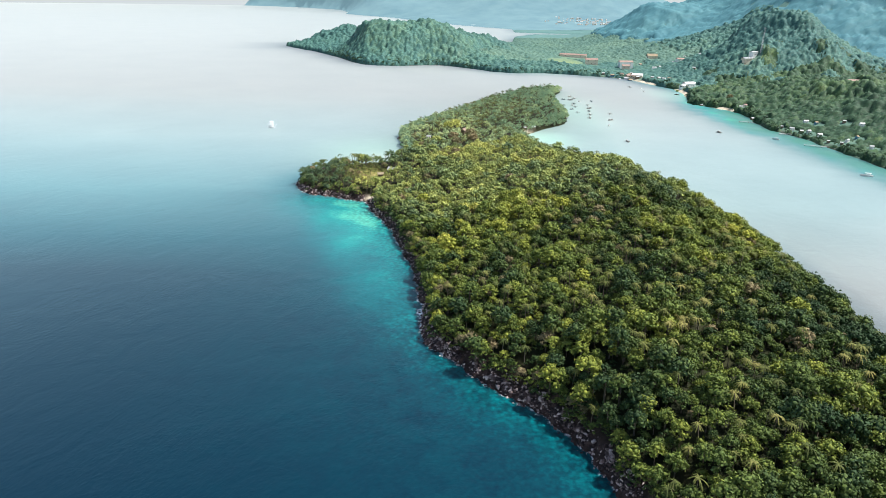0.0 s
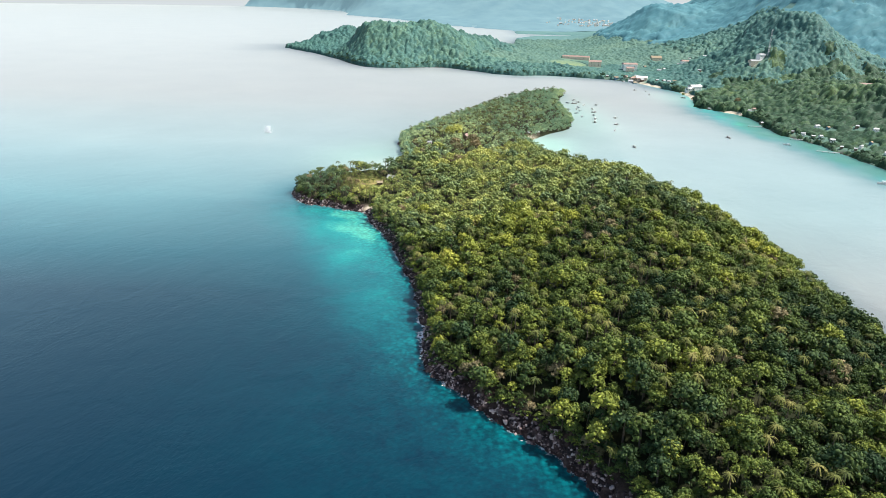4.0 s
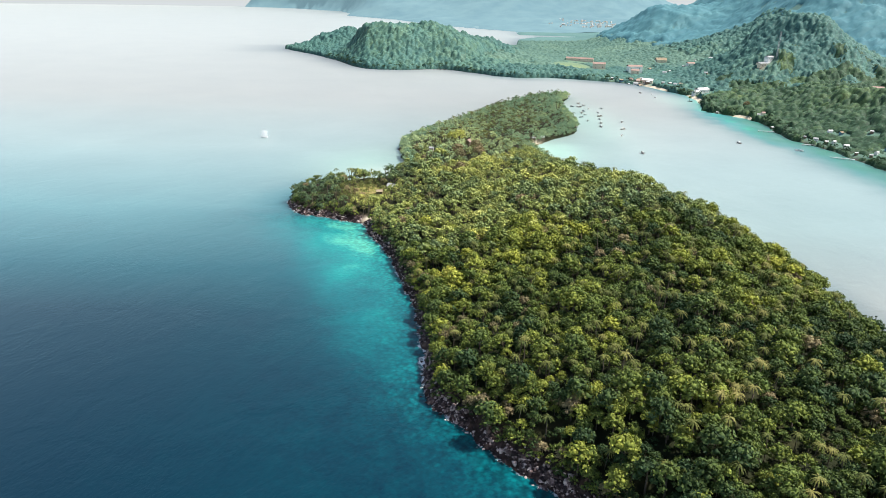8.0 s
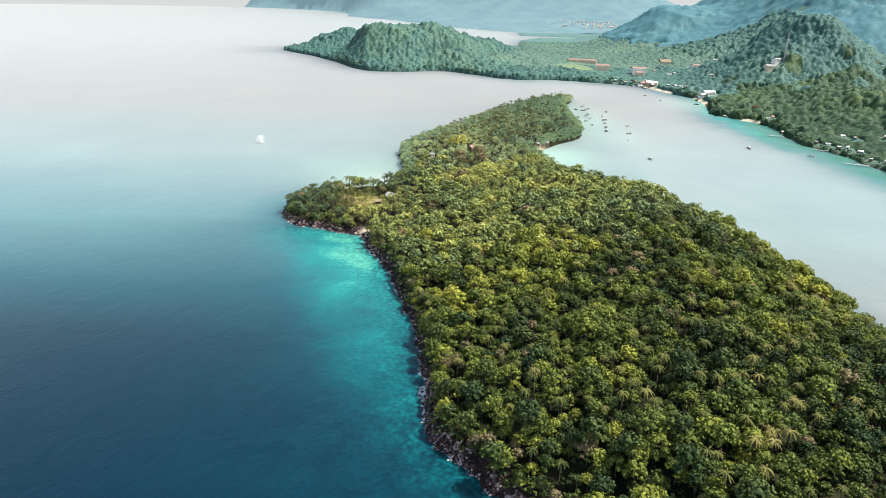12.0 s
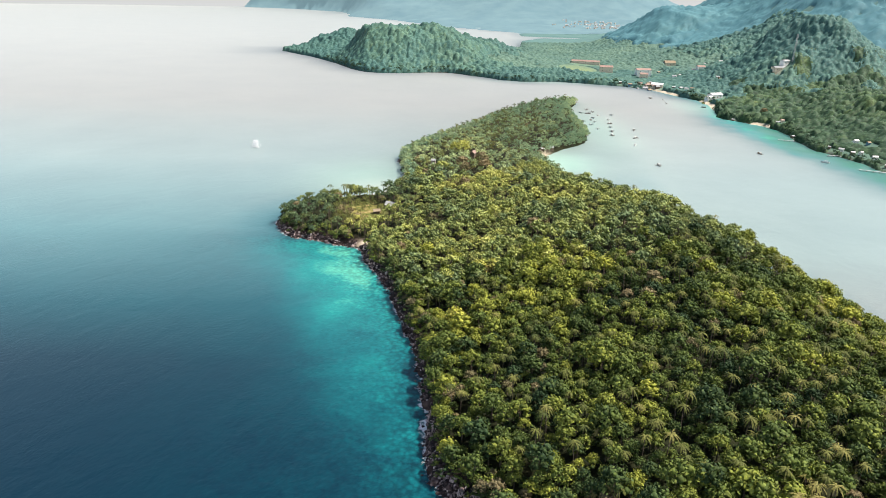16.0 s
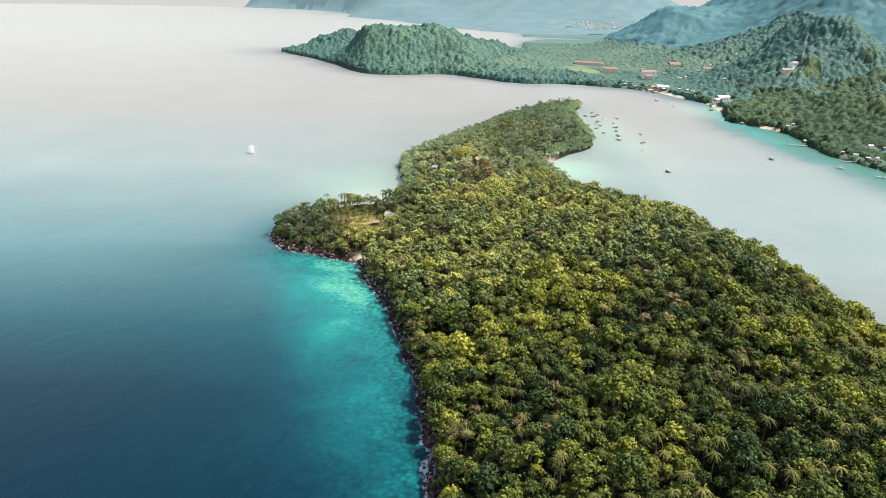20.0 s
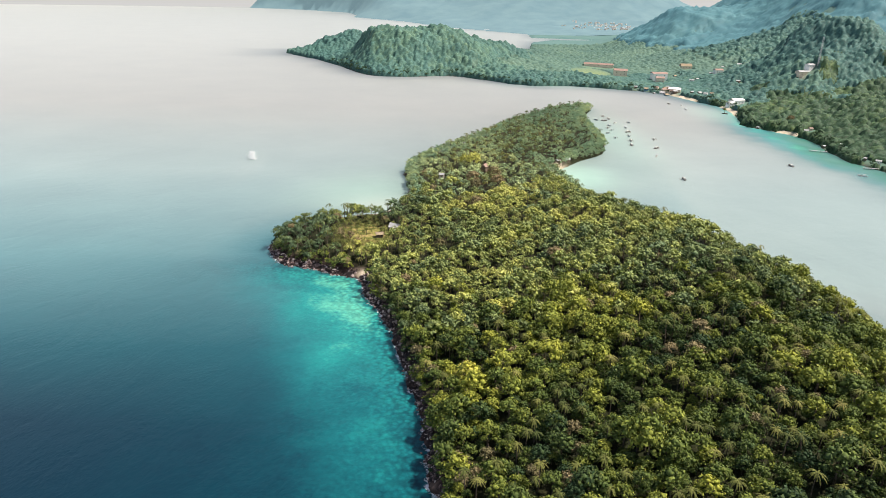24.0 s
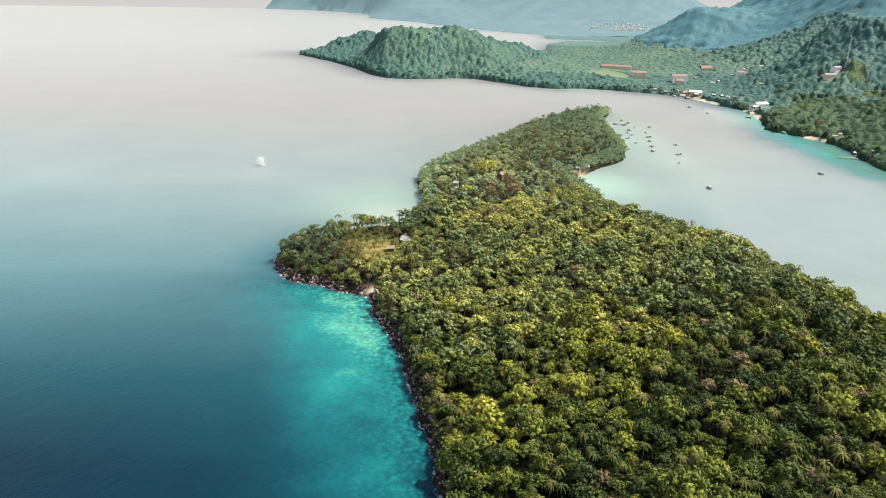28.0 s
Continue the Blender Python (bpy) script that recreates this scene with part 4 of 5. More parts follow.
def build_mainland_woods():
    cell = 2.3
    xs, ys = np.arange(-460, 860, cell), np.arange(640, 2340, cell)
    gx, gy = np.meshgrid(xs, ys, indexing="ij")
    r = np.random.default_rng(50)
    # one domed crown after another, the higher one covering the lower
    x, y = scatter(-455, 855, 645, 2335, 5.2, 40)
    size = np.clip(r.lognormal(0.0, 0.28, len(x)), 0.55, 1.9)
    tone = (0.42 + 0.2 * waves(x, y, 160, 61) + 0.16 * waves(x, y, 45, 62) + r.normal(0, 0.2, len(x)) + 0.35 * bell(x, y, 575, 1130, 22, 90) + 0.30 * bell(x, y, 560, 1000, 40, 60)
            + 0.55 * bell(x, y, -118, 1625, 22, 34) + 0.35 * bell(x, y, 90, 1610, 90, 60))
    top = np.zeros(gx.shape)
    tint = np.full(gx.shape, 0.4)
    ix, iy = np.round((x - xs[0]) / cell).astype(int), np.round((y - ys[0]) / cell).astype(int)
    for turn in range(2):
        peak = top.copy()
        for a in range(-3, 4):
            for b in range(-3, 4):
                u, v = np.clip(ix + a, 0, len(xs) - 1), np.clip(iy + b, 0, len(ys) - 1)
                far = np.hypot(xs[u] - x, ys[v] - y) / (3.4 * size)
                rise = np.where(far < 1, 1.0 * size + 4.9 * size * np.sqrt(np.maximum(1 - far ** 2, 0)), 0)
                if turn == 0:
                    np.maximum.at(top, (u, v), rise)
                else:
                    own = rise >= peak[u, v] - 1e-6
                    tint[u[own], v[own]] = np.clip(tone[own], 0, 1)
    px, py = gx.ravel() + r.uniform(-0.7, 0.7, gx.size), gy.ravel() + r.uniform(-0.7, 0.7, gx.size)
    d = shore_distance(np.stack([px, py], 1), MAIN)
    ground_z = main_height(px, py, d)
    wood = (d > np.where(sandy_strip(px, py), 9, 1.0)) & (in_field(px, py) < 0.2) & off_houses(px, py) & (px < 0.62 * py + 130)
    flat = (ground_z < 26 + 8 * waves(px, py, 60, 63)) & (py > 1600 + 60 * waves(px, py, 90, 64)) & (px > 20)
    wood &= ~((px > 848) | (py > 1990)) | flat
    # canopy lowered round the village so that the houses show from the camera
    low = 1 - 0.68 * np.clip(bell(px, py, 372, 1405, 55, 60) + bell(px, py, 385, 1500, 45, 50) + bell(px, py, 325, 1580, 40, 45) + bell(px, py, 470, 840, 45, 110)
                             + bell(px, py, 530, 1590, 40, 45) + bell(px, py, 300, 1700, 60, 40) + bell(px, py, 430, 1255, 25, 25), 0, 1)
    z = ground_z + np.where(wood, np.where(flat, 0.62, 1.0) * low * top.ravel() + r.normal(0, np.where(py < 1300, 0.75, 0.5), len(px)), -1.5)
    ragged = py + r.normal(0, 10, len(px)) + 110 * waves(px, py, 80, 65)
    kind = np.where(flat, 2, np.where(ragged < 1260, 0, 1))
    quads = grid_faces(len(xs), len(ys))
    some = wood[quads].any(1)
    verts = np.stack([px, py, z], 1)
    for k, (title, leaves, label) in enumerate((("mainland_forest", M_FAR, "green woods covering the mainland shore"), ("slope_forest", M_SLOPE, "woods over the mainland hills, tinted blue-green for haze"),
                                                ("valley_forest", M_VALLEY, "low woods of the flat valley behind the bay, paled for haze"))):
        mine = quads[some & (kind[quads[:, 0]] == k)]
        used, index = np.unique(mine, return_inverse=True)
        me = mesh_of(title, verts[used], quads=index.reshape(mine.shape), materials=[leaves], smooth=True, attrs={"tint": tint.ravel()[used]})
        tagged(new(title, me), label, "forest", kind="stuff")


build_mainland_woods()

# the tall dark row that leans out over the water
x, y = scatter(-300, 620, 640, 1800, 5.0, 43)
rr = np.random.default_rng(53)
d = shore_distance(np.stack([x, y], 1), MAIN)
share = rr.uniform(0, 1, len(x))
row = (d > -0.5) & (d < 11) & (share < 0.6) & ~(sandy_strip(x, y) & (d < 8))
row &= off_houses(x, y)
x, y, d = x[row], y[row], d[row]
size = np.clip(rr.lognormal(-0.15, 0.28, len(x)), 0.5, 1.5)
tall_rows = np.stack([x, y, main_height(x, y, d) - 0.5, size, rr.uniform(0, 6.28, len(x)), rr.uniform(0.1, 0.7, len(x))], 1)
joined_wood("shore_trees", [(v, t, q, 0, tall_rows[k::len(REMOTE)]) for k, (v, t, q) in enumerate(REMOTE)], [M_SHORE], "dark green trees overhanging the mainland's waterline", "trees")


def build_mountain_canopy():
    """The far mountainside's canopy, too far off to tell its trees apart: an uneven roof of leaves over the slope."""
    xs, ys = np.arange(120, 1950, 7.5), np.arange(1100, 2850, 7.5)
    x, y = (v.ravel() for v in np.meshgrid(xs, ys, indexing="ij"))
    r = np.random.default_rng(88)
    x, y = x + r.uniform(-2.5, 2.5, len(x)), y + r.uniform(-2.5, 2.5, len(y))
    ground_z = main_height(x, y, shore_distance(np.stack([x, y], 1), MAIN))
    ragged = 60 * waves(x, y, 90, 64)
    inside = ((y > 1950 + ragged) | (x > 820 + ragged)) & (ground_z > 26 + 8 * waves(x, y, 60, 63)) & (x > 150) & (x < 1940) & (y > 1110) & (y < 2840)
    z = ground_z + np.where(inside, 5.0 + r.normal(0, 2.0, len(x)) + 1.6 * waves(x, y, 35, 66), -14.0)
    tone = np.clip(0.5 + 0.3 * waves(x, y, 150, 67) + 0.2 * waves(x, y, 40, 68) + r.normal(0, 0.12, len(x)), 0, 1)
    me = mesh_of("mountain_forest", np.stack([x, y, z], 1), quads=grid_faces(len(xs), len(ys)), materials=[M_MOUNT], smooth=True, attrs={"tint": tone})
    tagged(new("mountain_forest", me), "woods on the far mountainside, tinted blue-green for haze", "forest", kind="stuff")


build_mountain_canopy()


# ---- rocks along the shore ----
def boulder_mesh(seed, steps):
    r = np.random.default_rng(seed)
    v, f = ico(steps)
    for k in range(13):
        n = r.normal(0, 1, 3)
        n /= np.linalg.norm(n)
        cut = r.uniform(0.38, 0.78)
        over = np.maximum(v @ n - cut, 0)
        v = v - over[:, None] * n
    v = v * r.uniform(0.7, 1.15, 3) * np.array([1, 1, 0.75]) + r.normal(0, 0.035, v.shape)
    return v, f


west_line = smoothed(ISLE_WEST[2:], False, 40)
step_way = np.gradient(west_line, axis=0)
step_way /= np.linalg.norm(step_way, axis=1)[:, None]
seaward = np.stack([-step_way[:, 1], step_way[:, 0]], 1)
rr = np.random.default_rng(77)
BOULDERS = [mesh_of("boulder", *boulder_mesh(k, 2), None, [M_ROCK]) for k in range(7)]
picked = np.flatnonzero((west_line[:, 1] > 190) & (west_line[:, 1] < 600))
for k in range(290):
    at = west_line[rr.choice(picked)] + rr.normal(0, 1.0, 2)
    normal = seaward[np.argmin(np.hypot(*(west_line - at).T))]
    off = rr.normal(-0.3, 1.6)
    x, y = at + normal * off
    d = float(shore_distance(np.array([[x, y]]), ISLE)[0])
    if d < -1.2 or math.hypot(x + 60, y - 548) < 6:
        continue
    s = float(np.clip(rr.lognormal(0.12, 0.45), 0.6, 3.0)) * (0.75 if d < 0 else 1.0)
    z = max(float(isle_height(np.array([x]), np.array([y]), np.array([d]))[0]), -0.5)
    rock = new("boulder", BOULDERS[k % 7])
    rock.matrix_world = pose(x, y, z + 0.12 * s, rr.uniform(-25, 25), rr.uniform(-25, 25), rr.uniform(0, 360)) @ Matrix.Diagonal((s, s, s, 1))
    wet = "wet dark brown boulder at the foamy waterline" if d < 0.8 else "grey-brown boulder on the rocky island shore"
    tagged(rock, wet, "boulder", "boulders along the shore")


def shore_rocks():
    batches = []
    for k in range(6):
        v, f = boulder_mesh(60 + k, 1)
        idx = rr.integers(0, len(west_line), 1900)
        p = west_line[idx] + seaward[idx] * rr.normal(-0.4, 1.8, (1900, 1)) + rr.normal(0, 0.6, (1900, 2))
        d = shore_distance(p, ISLE)
        ok = (d > -1.2 - 2.0 * (rr.uniform(0, 1, 1900) < 0.25)) & (np.hypot(p[:, 0] + 60, p[:, 1] - 548) > 6)
        p, d = p[ok], d[ok]
        z = np.maximum(isle_height(p[:, 0], p[:, 1], d), -0.35) + 0.05
        s = np.clip(rr.lognormal(-0.25, 0.45, len(p)), 0.3, 1.9)
        batches.append((v, f, NONE, 0, np.stack([p[:, 0], p[:, 1], z, s, rr.uniform(0, 6.28, len(p)), rr.uniform(0, 1, len(p))], 1)))
    joined_wood("shore_rocks", batches, [M_ROCKS], "tumbled dark and pale rocks along the waterline", "rocks")


shore_rocks()


# a low wooded rock off the beach
v, f = boulder_mesh(77, 2)
islet = new("rock_islet", mesh_of("rock_islet", v * np.array([9.0, 6.0, 2.2]), f, None, [M_ROCK]))
islet.matrix_world = pose(395, 1203, 0.2, 0, 0, 20)
tagged(islet, "low dark rock standing in the shallows off the beach", "rock")
for k, (x, y) in enumerate([(-50 + 5 * math.sin(j * 2.3), 716 + 4.6 * j) for j in range(19)]):
    d = float(shore_distance(np.array([[x, y]]), ISLE)[0])
    rock = new("boulder", BOULDERS[k % 7])
    s = rr.uniform(1.4, 2.8)
    rock.matrix_world = pose(x + (d - 0.5) * -0.9, y, 0.3, rr.uniform(-20, 20), rr.uniform(-20, 20), rr.uniform(0, 360)) @ Matrix.Diagonal((s, s, s, 1))
    tagged(rock, "dark boulder below the headland's wooded bank", "boulder", "boulders below the headland")
spit = new("rock_spit", mesh_of("rock_spit", v * np.array([11.0, 4.0, 1.8]), f, None, [M_ROCK]))
spit.matrix_world = pose(187, 1213, 0.1, 0, 0, 12)
tagged(spit, "low dark rock spit at the headland's tip", "rock")
plant("broadleaf_tree", LEAFY[3], (191, 1217, 0.9, 0.75, 0.4, 0.3), "small lone tree on the headland's rock spit", "tree", "")
plant("broadleaf_tree", LEAFY[1], (394, 1203, 1.6, 0.8, 0.4, 0.3), "small green tree growing on the offshore rock", "tree", "")
plant("broadleaf_tree", LEAFY_DRY[0], (441, 1091, main_height(np.array([441.0]), np.array([1091.0]), np.array([20.0]))[0], 1.7, 0.4, 0.3), "broad brownish tree behind the mainland beach", "tree", "")


# ---- houses ----
def gable(bm, sx, sy, base, rise, over, thick):
    """A pitched roof of two thick slopes, ridge along x."""
    for side in (-1, 1):
        a = [(-sx / 2 - over, side * (sy / 2 + over), base - over * rise / (sy / 2)), (sx / 2 + over, side * (sy / 2 + over), base - over * rise / (sy / 2)),
             (sx / 2 + over, 0, base + rise), (-sx / 2 - over, 0, base + rise)]
        low = [bm.verts.new(p) for p in a]
        high = [bm.verts.new((p[0], p[1], p[2] + thick)) for p in a]
        for f in (low, high, (low[0], low[1], high[1], high[0]), (low[1], low[2], high[2], high[1]), (low[3], low[0], high[0], high[3])):
            bm.faces.new(f)
    bmesh.ops.recalc_face_normals(bm, faces=bm.faces)
    return bm


def build_house(name, sx, sy, wall_h, rise, wall_mat, roof_mat, label, group="", porch=False, storeys=1):
    house = new(name)
    part("wall", box(bmesh.new(), 0, 0, -3.5, sx, sy, wall_h + 3.5, 0.05), wall_mat, house)
    part("roof", gable(bmesh.new(), sx, sy, wall_h, rise, 0.6, 0.12), roof_mat, house)
    for k in (-1, 1):
        for floor_no in range(storeys):
            for side in (-1, 1):
                frame_ob = part("window", box(bmesh.new(), k * sx * 0.28, side * (sy / 2 + 0.02), 1.0 + 2.9 * floor_no, 1.3, 0.10, 1.2), M_WOOD, house)
                part("pane", box(bmesh.new(), k * sx * 0.28, side * (sy / 2 + 0.06), 1.1 + 2.9 * floor_no, 1.1, 0.06, 1.0), M_DARK, frame_ob)
    part("door", box(bmesh.new(), 0, -sy / 2 - 0.03, 0, 1.0, 0.10, 2.05), M_WOOD, house)
    if porch:
        part("porch_roof", box(bmesh.new(), 0, -sy / 2 - 1.4, wall_h - 0.5, sx * 0.9, 2.6, 0.1), roof_mat, house)
        for k in (-1, 1):
            part("post", box(bmesh.new(), k * sx * 0.4, -sy / 2 - 2.5, -0.8, 0.15, 0.15, wall_h + 0.3), M_WOOD, house)
    return tagged(house, label, "house", group)


def isle_z(x, y):
    p = np.array([[x, y]], float)
    return float(isle_height(p[:, 0], p[:, 1], shore_distance(p, ISLE))[0])


def main_z(x, y):
    p = np.array([[x, y]], float)
    return float(main_height(p[:, 0], p[:, 1], shore_distance(p, MAIN))[0])


def put(thing, x, y, z, turn=0, size=1.0):
    thing.matrix_world = pose(x, y, z, 0, 0, turn) @ Matrix.Diagonal((size, size, size, 1))
    return thing


put(build_house("cottage", 7.5, 5.5, 2.6, 1.7, M_CREAM, M_TIN, "low cottage with a pale grey roof by the grassy clearing", porch=True), -49, 618, isle_z(-49, 618) + 0.6, -25, 0.85)
put(build_house("hut", 4.5, 3.6, 2.3, 1.1, M_WOOD, M_THATCH, "small hut with a weathered brown roof under palms"), -58, 601, isle_z(-58, 601) + 0.2, 15)
put(build_house("bungalow", 6.0, 5.0, 2.8, 1.4, M_WHITE, M_TIN, "white bungalow with a pale tin roof among trees"), -24, 706, isle_z(-24, 706) + 3.4, 5, 0.75)
put(build_house("bungalow", 5.5, 5.0, 2.8, 1.4, M_CREAM, M_TIN, "cream bungalow with a pale tin roof in the wood"), -19, 755, isle_z(-19, 755) + 2.8, -8, 0.75)
put(build_house("beach_house", 8.0, 5.0, 3.0, 1.6, M_WOOD, M_TIN, "wooden beach house with a white tin roof by the cove", porch=True), 107, 850, isle_z(107, 850) + 0.8, 30, 0.7)
put(build_house("bungalow", 7.0, 5.5, 3.2, 2.4, M_WOOD, M_RUST, "wooden bungalow with a steep red-brown roof beside a yellow tree"), 20, 774, isle_z(20, 774) + 3.0, 60, 0.85)
put(build_house("beach_hut", 4.4, 3.6, 2.6, 1.4, M_WOOD, M_TIN, "small beach hut with a pale tin roof beside the cove sand"), 96, 836, isle_z(96, 836) + 0.8, 20, 0.8)

SHORE_HOUSES = [build_house("shore_house", 10, 7, 3.4, 2.0, M_WHITE, M_TIN, "white house with a pale tin roof on the bay shore", "houses round the bay"),
                build_house("shore_house", 12, 8, 3.6, 2.2, M_CREAM, M_RUST, "cream house with a rust-red roof on the bay shore", "houses round the bay"),
                build_house("shore_house", 7, 6, 3.0, 1.6, M_WOOD, M_TIN, "wooden house with a tin roof at the water's edge", "houses round the bay"),
                build_house("shore_house", 8, 6, 3.0, 1.8, M_BLUE, M_THATCH, "blue-grey house with a dull brown roof by the bay", "houses round the bay")]
for k, (x, y, kind) in enumerate(SPOTS):
    copy_thing(SHORE_HOUSES[kind], pose(x, y, main_z(x, y) + 1.3, 0, 0, rr.uniform(-40, 40)) @ Matrix.Diagonal((*[rr.uniform(0.42, 0.6) if y < 1320 else rr.uniform(0.6, 0.85)] * 3, 1)))
for thing, (x, y, turn) in zip(SHORE_HOUSES, ((380, 1400, 20), (366, 1392, -10), (372, 1384, 5), (356, 1378, 30))):
    put(thing, x, y, main_z(x, y) + 1.5, turn, 0.9)

put(build_house("school_building", 64, 11, 3.6, 2.6, M_CREAM, M_RUST, "long building with a red-brown roof beside the playing field", storeys=1), 305, 1742, main_z(305, 1742) + 2.5, -14)
put(build_house("school_building", 27, 13, 9.0, 3.0, M_CREAM, M_RUST, "tall cream school block with a red-brown roof", storeys=3), 324, 1607, main_z(324, 1607) + 2, -8)
put(build_house("guest_house", 30, 13, 11.0, 2.6, M_WHITE, M_RUST, "tall white guest house with a rusty roof in the village", storeys=3), 385, 1542, main_z(385, 1542) + 3, 8)
put(build_house("guest_house", 15, 10, 8.0, 2.5, M_CREAM, M_RUST, "cream annex with a rust-red roof in the village", storeys=2), 376, 1500, main_z(376, 1500) + 2, -6)
put(build_house("boathouse", 20, 13, 4.2, 2.6, M_CREAM, M_WHITEROOF, "low boathouse with a broad white roof at the village shore"), 374, 1394, main_z(374, 1394) + 1.5, -20)
put(build_house("beach_hotel", 22, 12, 5.0, 2.2, M_WHITE, M_WHITEROOF, "white beach hotel with a pale roof behind the sand", storeys=1), 434, 1266, main_z(434, 1266) + 2, 24)
put(build_house("beach_hotel", 12, 8, 4.0, 1.6, M_WHITE, M_WHITEROOF, "small white wing of the beach hotel"), 420, 1252, main_z(420, 1252) + 2, 24)
put(build_house("villa", 17, 11, 6.5, 2.4, M_WHITE, M_RUST, "white villa with a rusty roof among village trees", storeys=2), 529, 1625, main_z(529, 1625) + 2.5, 10)
put(build_house("meeting_hall", 24, 14, 4.0, 4.5, M_CREAM, M_THATCH, "broad hall with a brown thatched roof in the valley"), 490, 1718, main_z(490, 1718) + 2, 4)
put(build_house("hill_house", 24, 11, 5.2, 1.8, M_CREAM, M_TIN, "large pale house on a bare terrace of the hillside", storeys=1), 552, 1312, main_z(552, 1312) + 1.0, 14)
put(build_house("hill_house", 13, 9, 5.0, 1.4, M_WHITE, M_TIN, "white upper wing of the house on the hillside", storeys=1), 563, 1320, main_z(563, 1320) + 3, 26)
put(build_house("farm_shed", 24, 8, 3.2, 1.6, M_CREAM, M_RUST, "low cream shed with a rusty roof on the mainland slope"), 590, 1020, main_z(590, 1020) + 1.5, -8)

FAR_HOUSE = build_house("village_house", 13, 9, 4, 3, M_CREAM, M_TIN, "distant pale house of the village across the lagoon", "far village houses")
put(FAR_HOUSE, 500, 3300, main_z(500, 3300) + 2)
for k in range(110):
    x, y = rr.normal(655, 85), rr.uniform(3200, 3520)
    copy_thing(FAR_HOUSE, pose(x, y, main_z(x, y) + 2, 0, 0, rr.uniform(-60, 60)) @ Matrix.Diagonal((*[rr.uniform(0.35, 0.65)] * 3, 1)))


def build_mast():
    """A three-legged lattice mast."""
    mast = new("radio_mast")
    for k in range(3):
        w = radians(120 * k)
        bm = bmesh.new()
        bmesh.ops.create_cone(bm, cap_ends=True, segments=5, radius1=0.30, radius2=0.15, depth=46,
                              matrix=Matrix.Translation((1.3 * math.cos(w), 1.3 * math.sin(w), 23)))
        part("leg", bm, M_STEEL, mast)
    for level in range(15):
        bm = bmesh.new()
        for k in range(3):
            a, b = radians(120 * k), radians(120 * k + 120)
            p, q = Vector((1.3 * math.cos(a), 1.3 * math.sin(a), level * 3.0 + 1)), Vector((1.3 * math.cos(b), 1.3 * math.sin(b), level * 3.0 + 2.5))
            m = Matrix.Translation((p + q) / 2) @ (q - p).to_track_quat("Z", "Y").to_matrix().to_4x4()
            bmesh.ops.create_cone(bm, cap_ends=True, segments=4, radius1=0.10, radius2=0.10, depth=(q - p).length, matrix=m)
        part("brace", bm, M_STEEL, mast)
    return tagged(mast, "grey steel lattice radio mast on the wooded hill", "mast")


put(build_mast(), 573, 1314, main_z(573, 1314))


# ---- boats ----
def hull_bm(length, beam, depth):
    """An open boat's hull with a raised pointed bow, thick sides and a deck inside."""
    bm = bmesh.new()
    rings = []
    for k in range(9):
        u = k / 8
        half = beam / 2 * (1 - max(0, (u - 0.45) / 0.55) ** 2) * (0.8 + 0.2 * min(1, u * 4)) + 0.03
        sheer = depth * (0.62 + 0.5 * u * u)
        x = length * (u - 0.5)
        rings.append([bm.verts.new(p) for p in ((x, -half, sheer), (x, -half * 0.6, -0.25), (x, half * 0.6, -0.25), (x, half, sheer), (x, half * 0.82, sheer), (x, half * 0.7, depth * 0.3),
                                                 (x, -half * 0.7, depth * 0.3), (x, -half * 0.82, sheer))])
    for a, b in zip(rings, rings[1:]):
        for k in range(8):
            bm.faces.new((a[k], a[(k + 1) % 8], b[(k + 1) % 8], b[k]))
    bm.faces.new(rings[0])
    bm.faces.new(rings[-1][::-1])
    bmesh.ops.recalc_face_normals(bm, faces=bm.faces)
    return bm


def build_boat(name, length, hull_mat, roof_mat, label, outrigger, group):
    boat = new(name)
    part("hull", hull_bm(length, length * 0.24, length * 0.15), hull_mat, boat)
    part("cabin", box(bmesh.new(), -length * 0.12, 0, length * 0.05, length * 0.26, length * 0.15, length * 0.15, 0.05), M_WHITE, boat)
    part("canopy", box(bmesh.new(), -length * 0.08, 0, length * 0.26, length * 0.5, length * 0.2, 0.08, 0.03), roof_mat, boat)
    for sx in (-0.3, 0.15):
        for sy in (-0.08, 0.08):
            part("post", box(bmesh.new(), length * sx, length * sy, length * 0.08, 0.08, 0.08, length * 0.18), M_WOOD, boat)
    if outrigger:
        for side in (-1, 1):
            part("float", box(bmesh.new(), 0, side * length * 0.34, -0.05, length * 0.75, 0.16, 0.16, 0.05), M_WOOD, boat)
        for x in (-0.2, 0.2):
            part("boom", box(bmesh.new(), length * x, 0, length * 0.12, 0.12, length * 0.7, 0.1), M_WOOD, boat)
    return tagged(boat, label, "boat", group)


M_HULL = plain_material("grey_blue_hull", (0.24, 0.33, 0.36), 0.6, 0.3)
M_OLD = plain_material("weathered_hull", (0.26, 0.235, 0.21), 0.8, 0.35)
M_CANVAS = plain_material("faded_canvas", (0.52, 0.52, 0.48), 0.9, 0.2)
FLEET = "fishing boats moored off the headland"
BOATS = [build_boat("fishing_boat", 7.5, M_HULL, M_TIN, "dull grey-blue fishing boat with outriggers moored in the bay", True, FLEET),
         build_boat("fishing_boat", 8.5, M_OLD, M_CANVAS, "dark wooden fishing boat with outriggers moored in the bay", True, FLEET),
         build_boat("fishing_boat", 8.0, M_WHITE, M_TIN, "white fishing boat with a pale canopy in the bay", False, FLEET)]
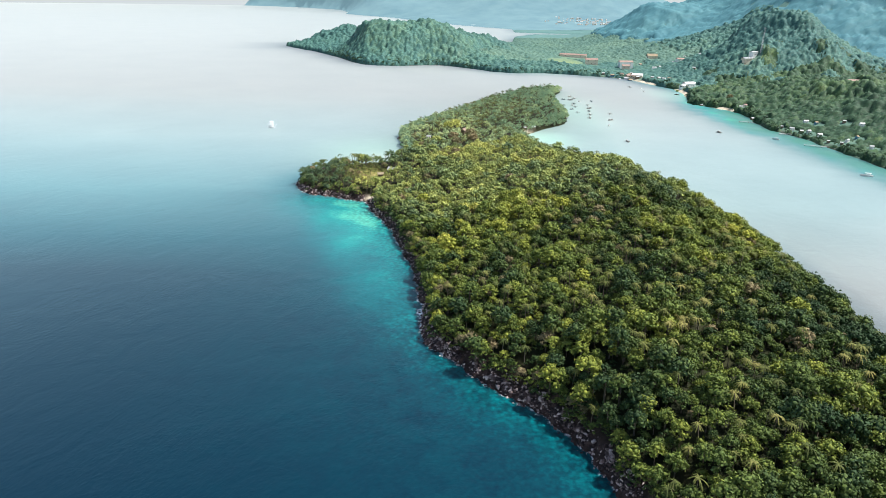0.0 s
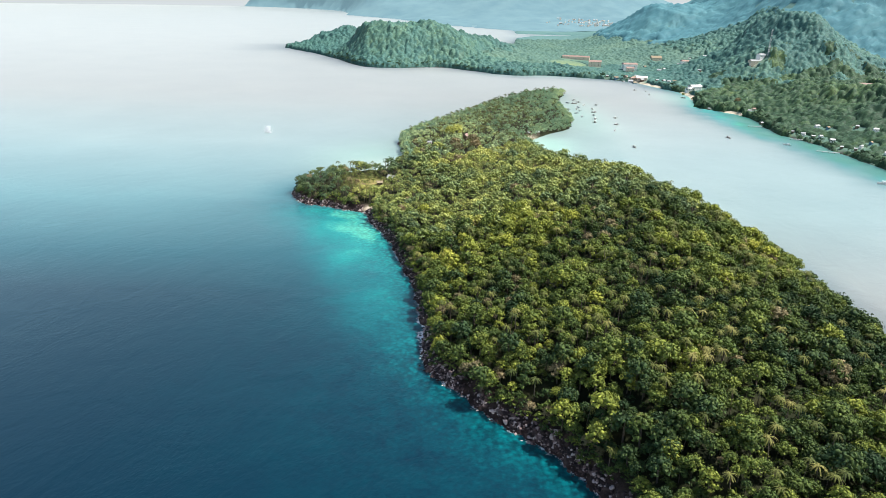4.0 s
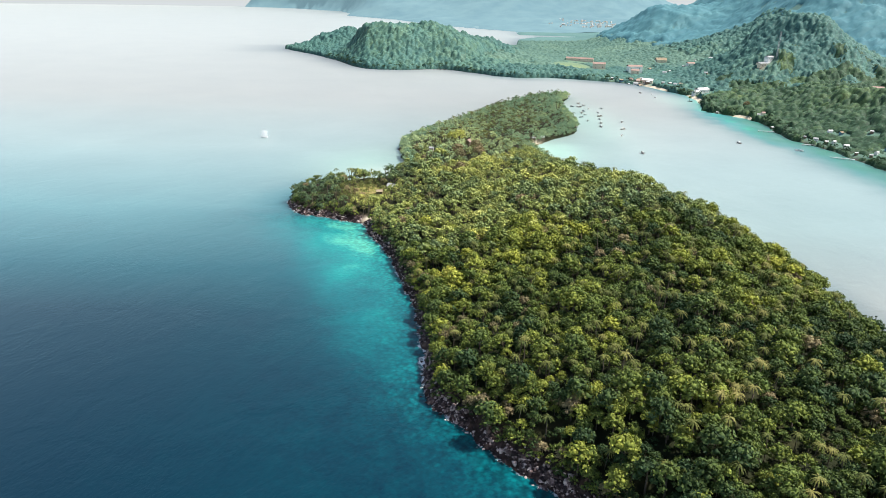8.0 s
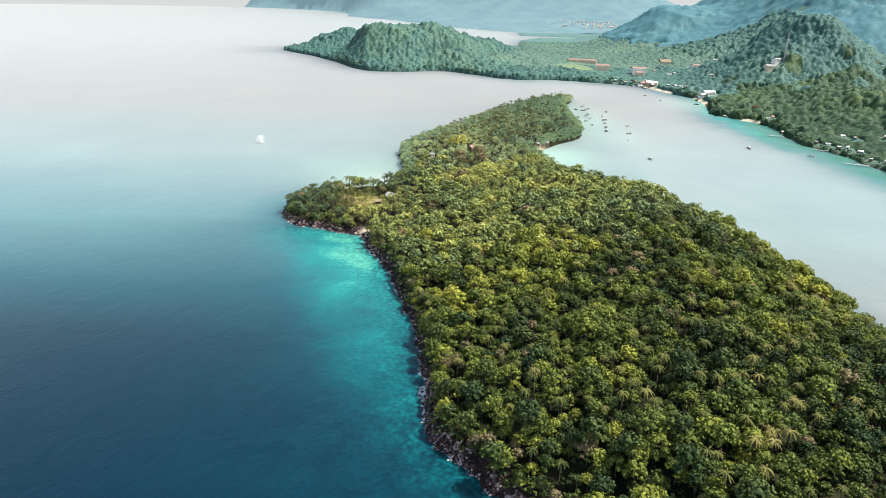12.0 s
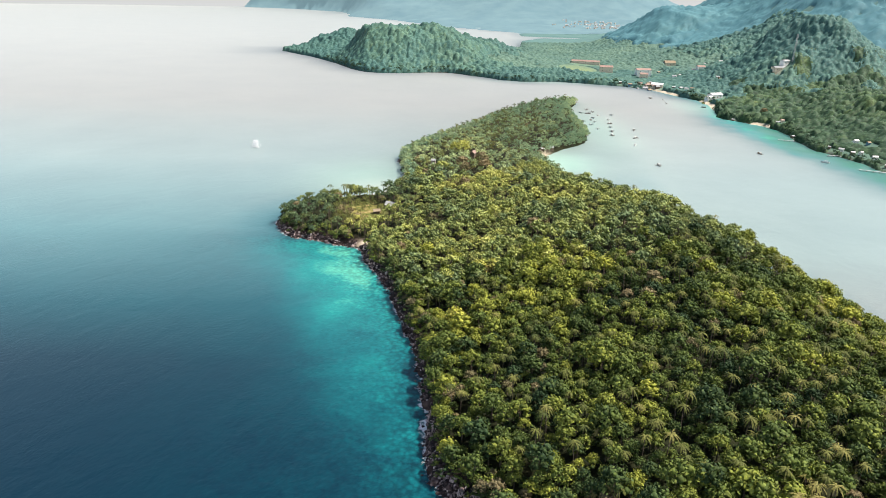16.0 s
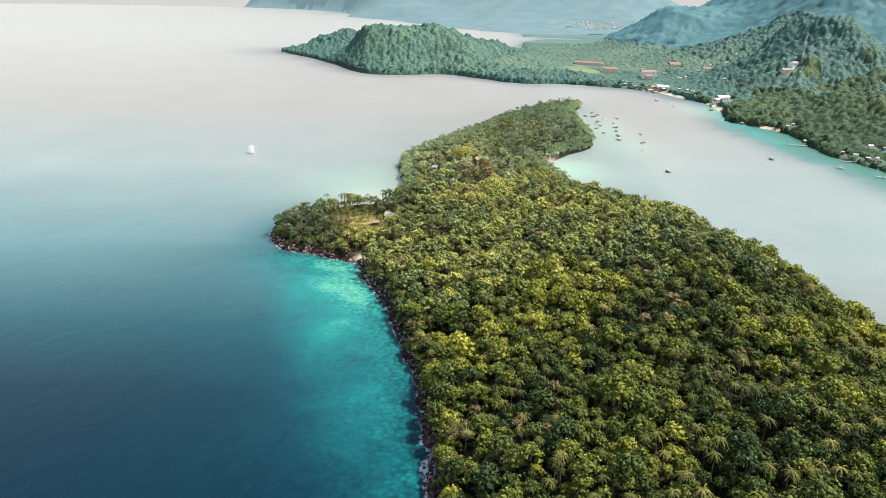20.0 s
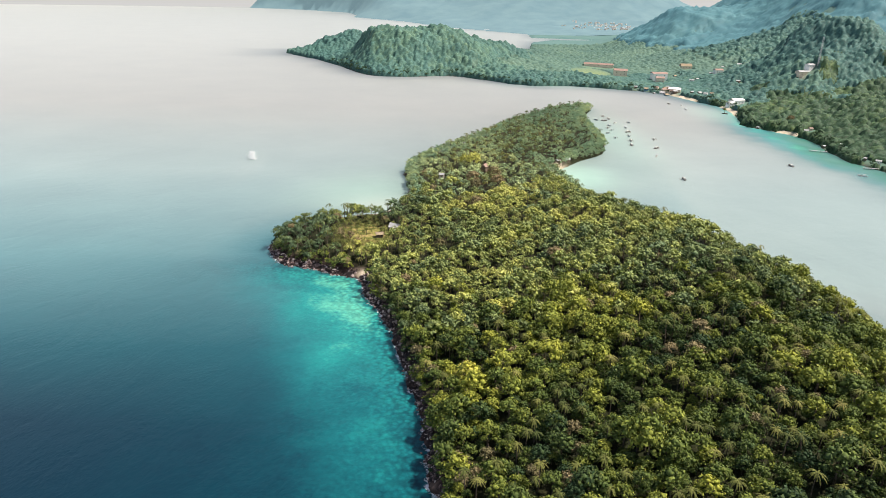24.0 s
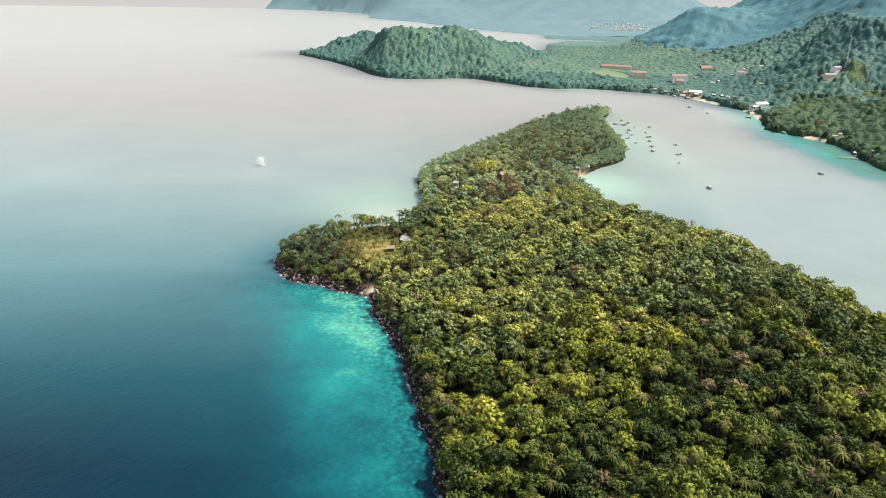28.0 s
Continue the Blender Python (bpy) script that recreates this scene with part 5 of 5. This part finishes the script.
MOORED = [(201, 1145, 1), (205, 1126, 1), (196, 1111, 1), (186, 1115, 0), (208, 1095, 2), (196, 1075, 0), (191, 1059, 1), (193, 1044, 0), (184, 1023, 0), (174, 1001, 2), (167, 983, 2),
          (165, 951, 1), (158, 945, 1), (188, 996, 0), (228, 1102, 0), (215, 1063, 2), (212, 1035, 1), (207, 1010, 0), (203, 981, 1), (198, 956, 1), (234, 993, 1), (224, 943, 1),
          (213, 901, 2), (214, 806, 1), (332, 1281, 1), (349, 1267, 2), (344, 1228, 2), (348, 876, 1), (196, 1212, 1)]
done = set()
for x, y, kind in MOORED:
    m = pose(x, y, 0.1, 0, 0, rr.normal(75, 30))
    if kind in done:
        copy_thing(BOATS[kind], m)
    else:
        BOATS[kind].matrix_world = m
        done.add(kind)
put(build_boat("speedboat", 12.0, M_WHITE, M_WHITE, "white speedboat lying off the turquoise shallows", False, ""), 421, 672, 0.1, 170)
put(build_boat("launch", 9.0, M_WHITE, M_TIN, "white launch near the wooded bay shore", False, ""), 405, 842, 0.1, 150)
put(build_boat("ferry", 30.0, M_WHITE, M_WHITE, "white ferry off the distant shore", False, ""), -236, 3700, 0.3, 8)


def build_jet():
    """A fast white boat with its spray standing behind it and a pale wake."""
    boat = build_boat("motorboat", 8.0, M_WHITE, M_WHITE, "fast white motorboat throwing up spray on open sea", False, "")
    v, f = [], []
    r = np.random.default_rng(8)
    for k in range(520):
        u = r.uniform(0, 1)
        s = r.uniform(0.12, 0.42)
        v.append(ICO_V * s * np.array([0.8, 0.8, 1.0]) + np.array([-3.5 - 6 * u, r.normal(0, 1.1 + 1.2 * u), max(0.1, 8.5 * r.uniform(0, 1) ** 0.8 * math.sin(3.1 * (0.2 + 0.75 * u)))]))
        f.append(ICO_F + 12 * k)
    spray = new("spray", mesh_of("spray", np.vstack(v), np.vstack(f), None, [M_SPRAY]))
    spray.parent = boat
    tagged(spray, "white spray thrown up behind the boat", kind="stuff")
    return boat


put(build_jet(), -213, 838, 0.1, 100)


def build_jetty(x, y, turn, length):
    jetty = new("jetty")
    for k in range(int(length / 1.5)):
        part("plank", box(bmesh.new(), k * 1.5 - length, 0, 1.2, 1.4, 2.6, 0.12), M_TIN, jetty)
    for k in range(int(length / 6) + 1):
        for side in (-1, 1):
            part("post", box(bmesh.new(), k * 6.0 - length, side * 1.2, -3.0, 0.25, 0.25, 4.3), M_WOOD, jetty)
    put(jetty, x, y, 0, turn)
    return tagged(jetty, "pale plank jetty on piles reaching into the bay", "jetty")


build_jetty(447, 800, -25, 24)
build_jetty(424, 950, -15, 20)
build_jetty(440, 872, -10, 16)
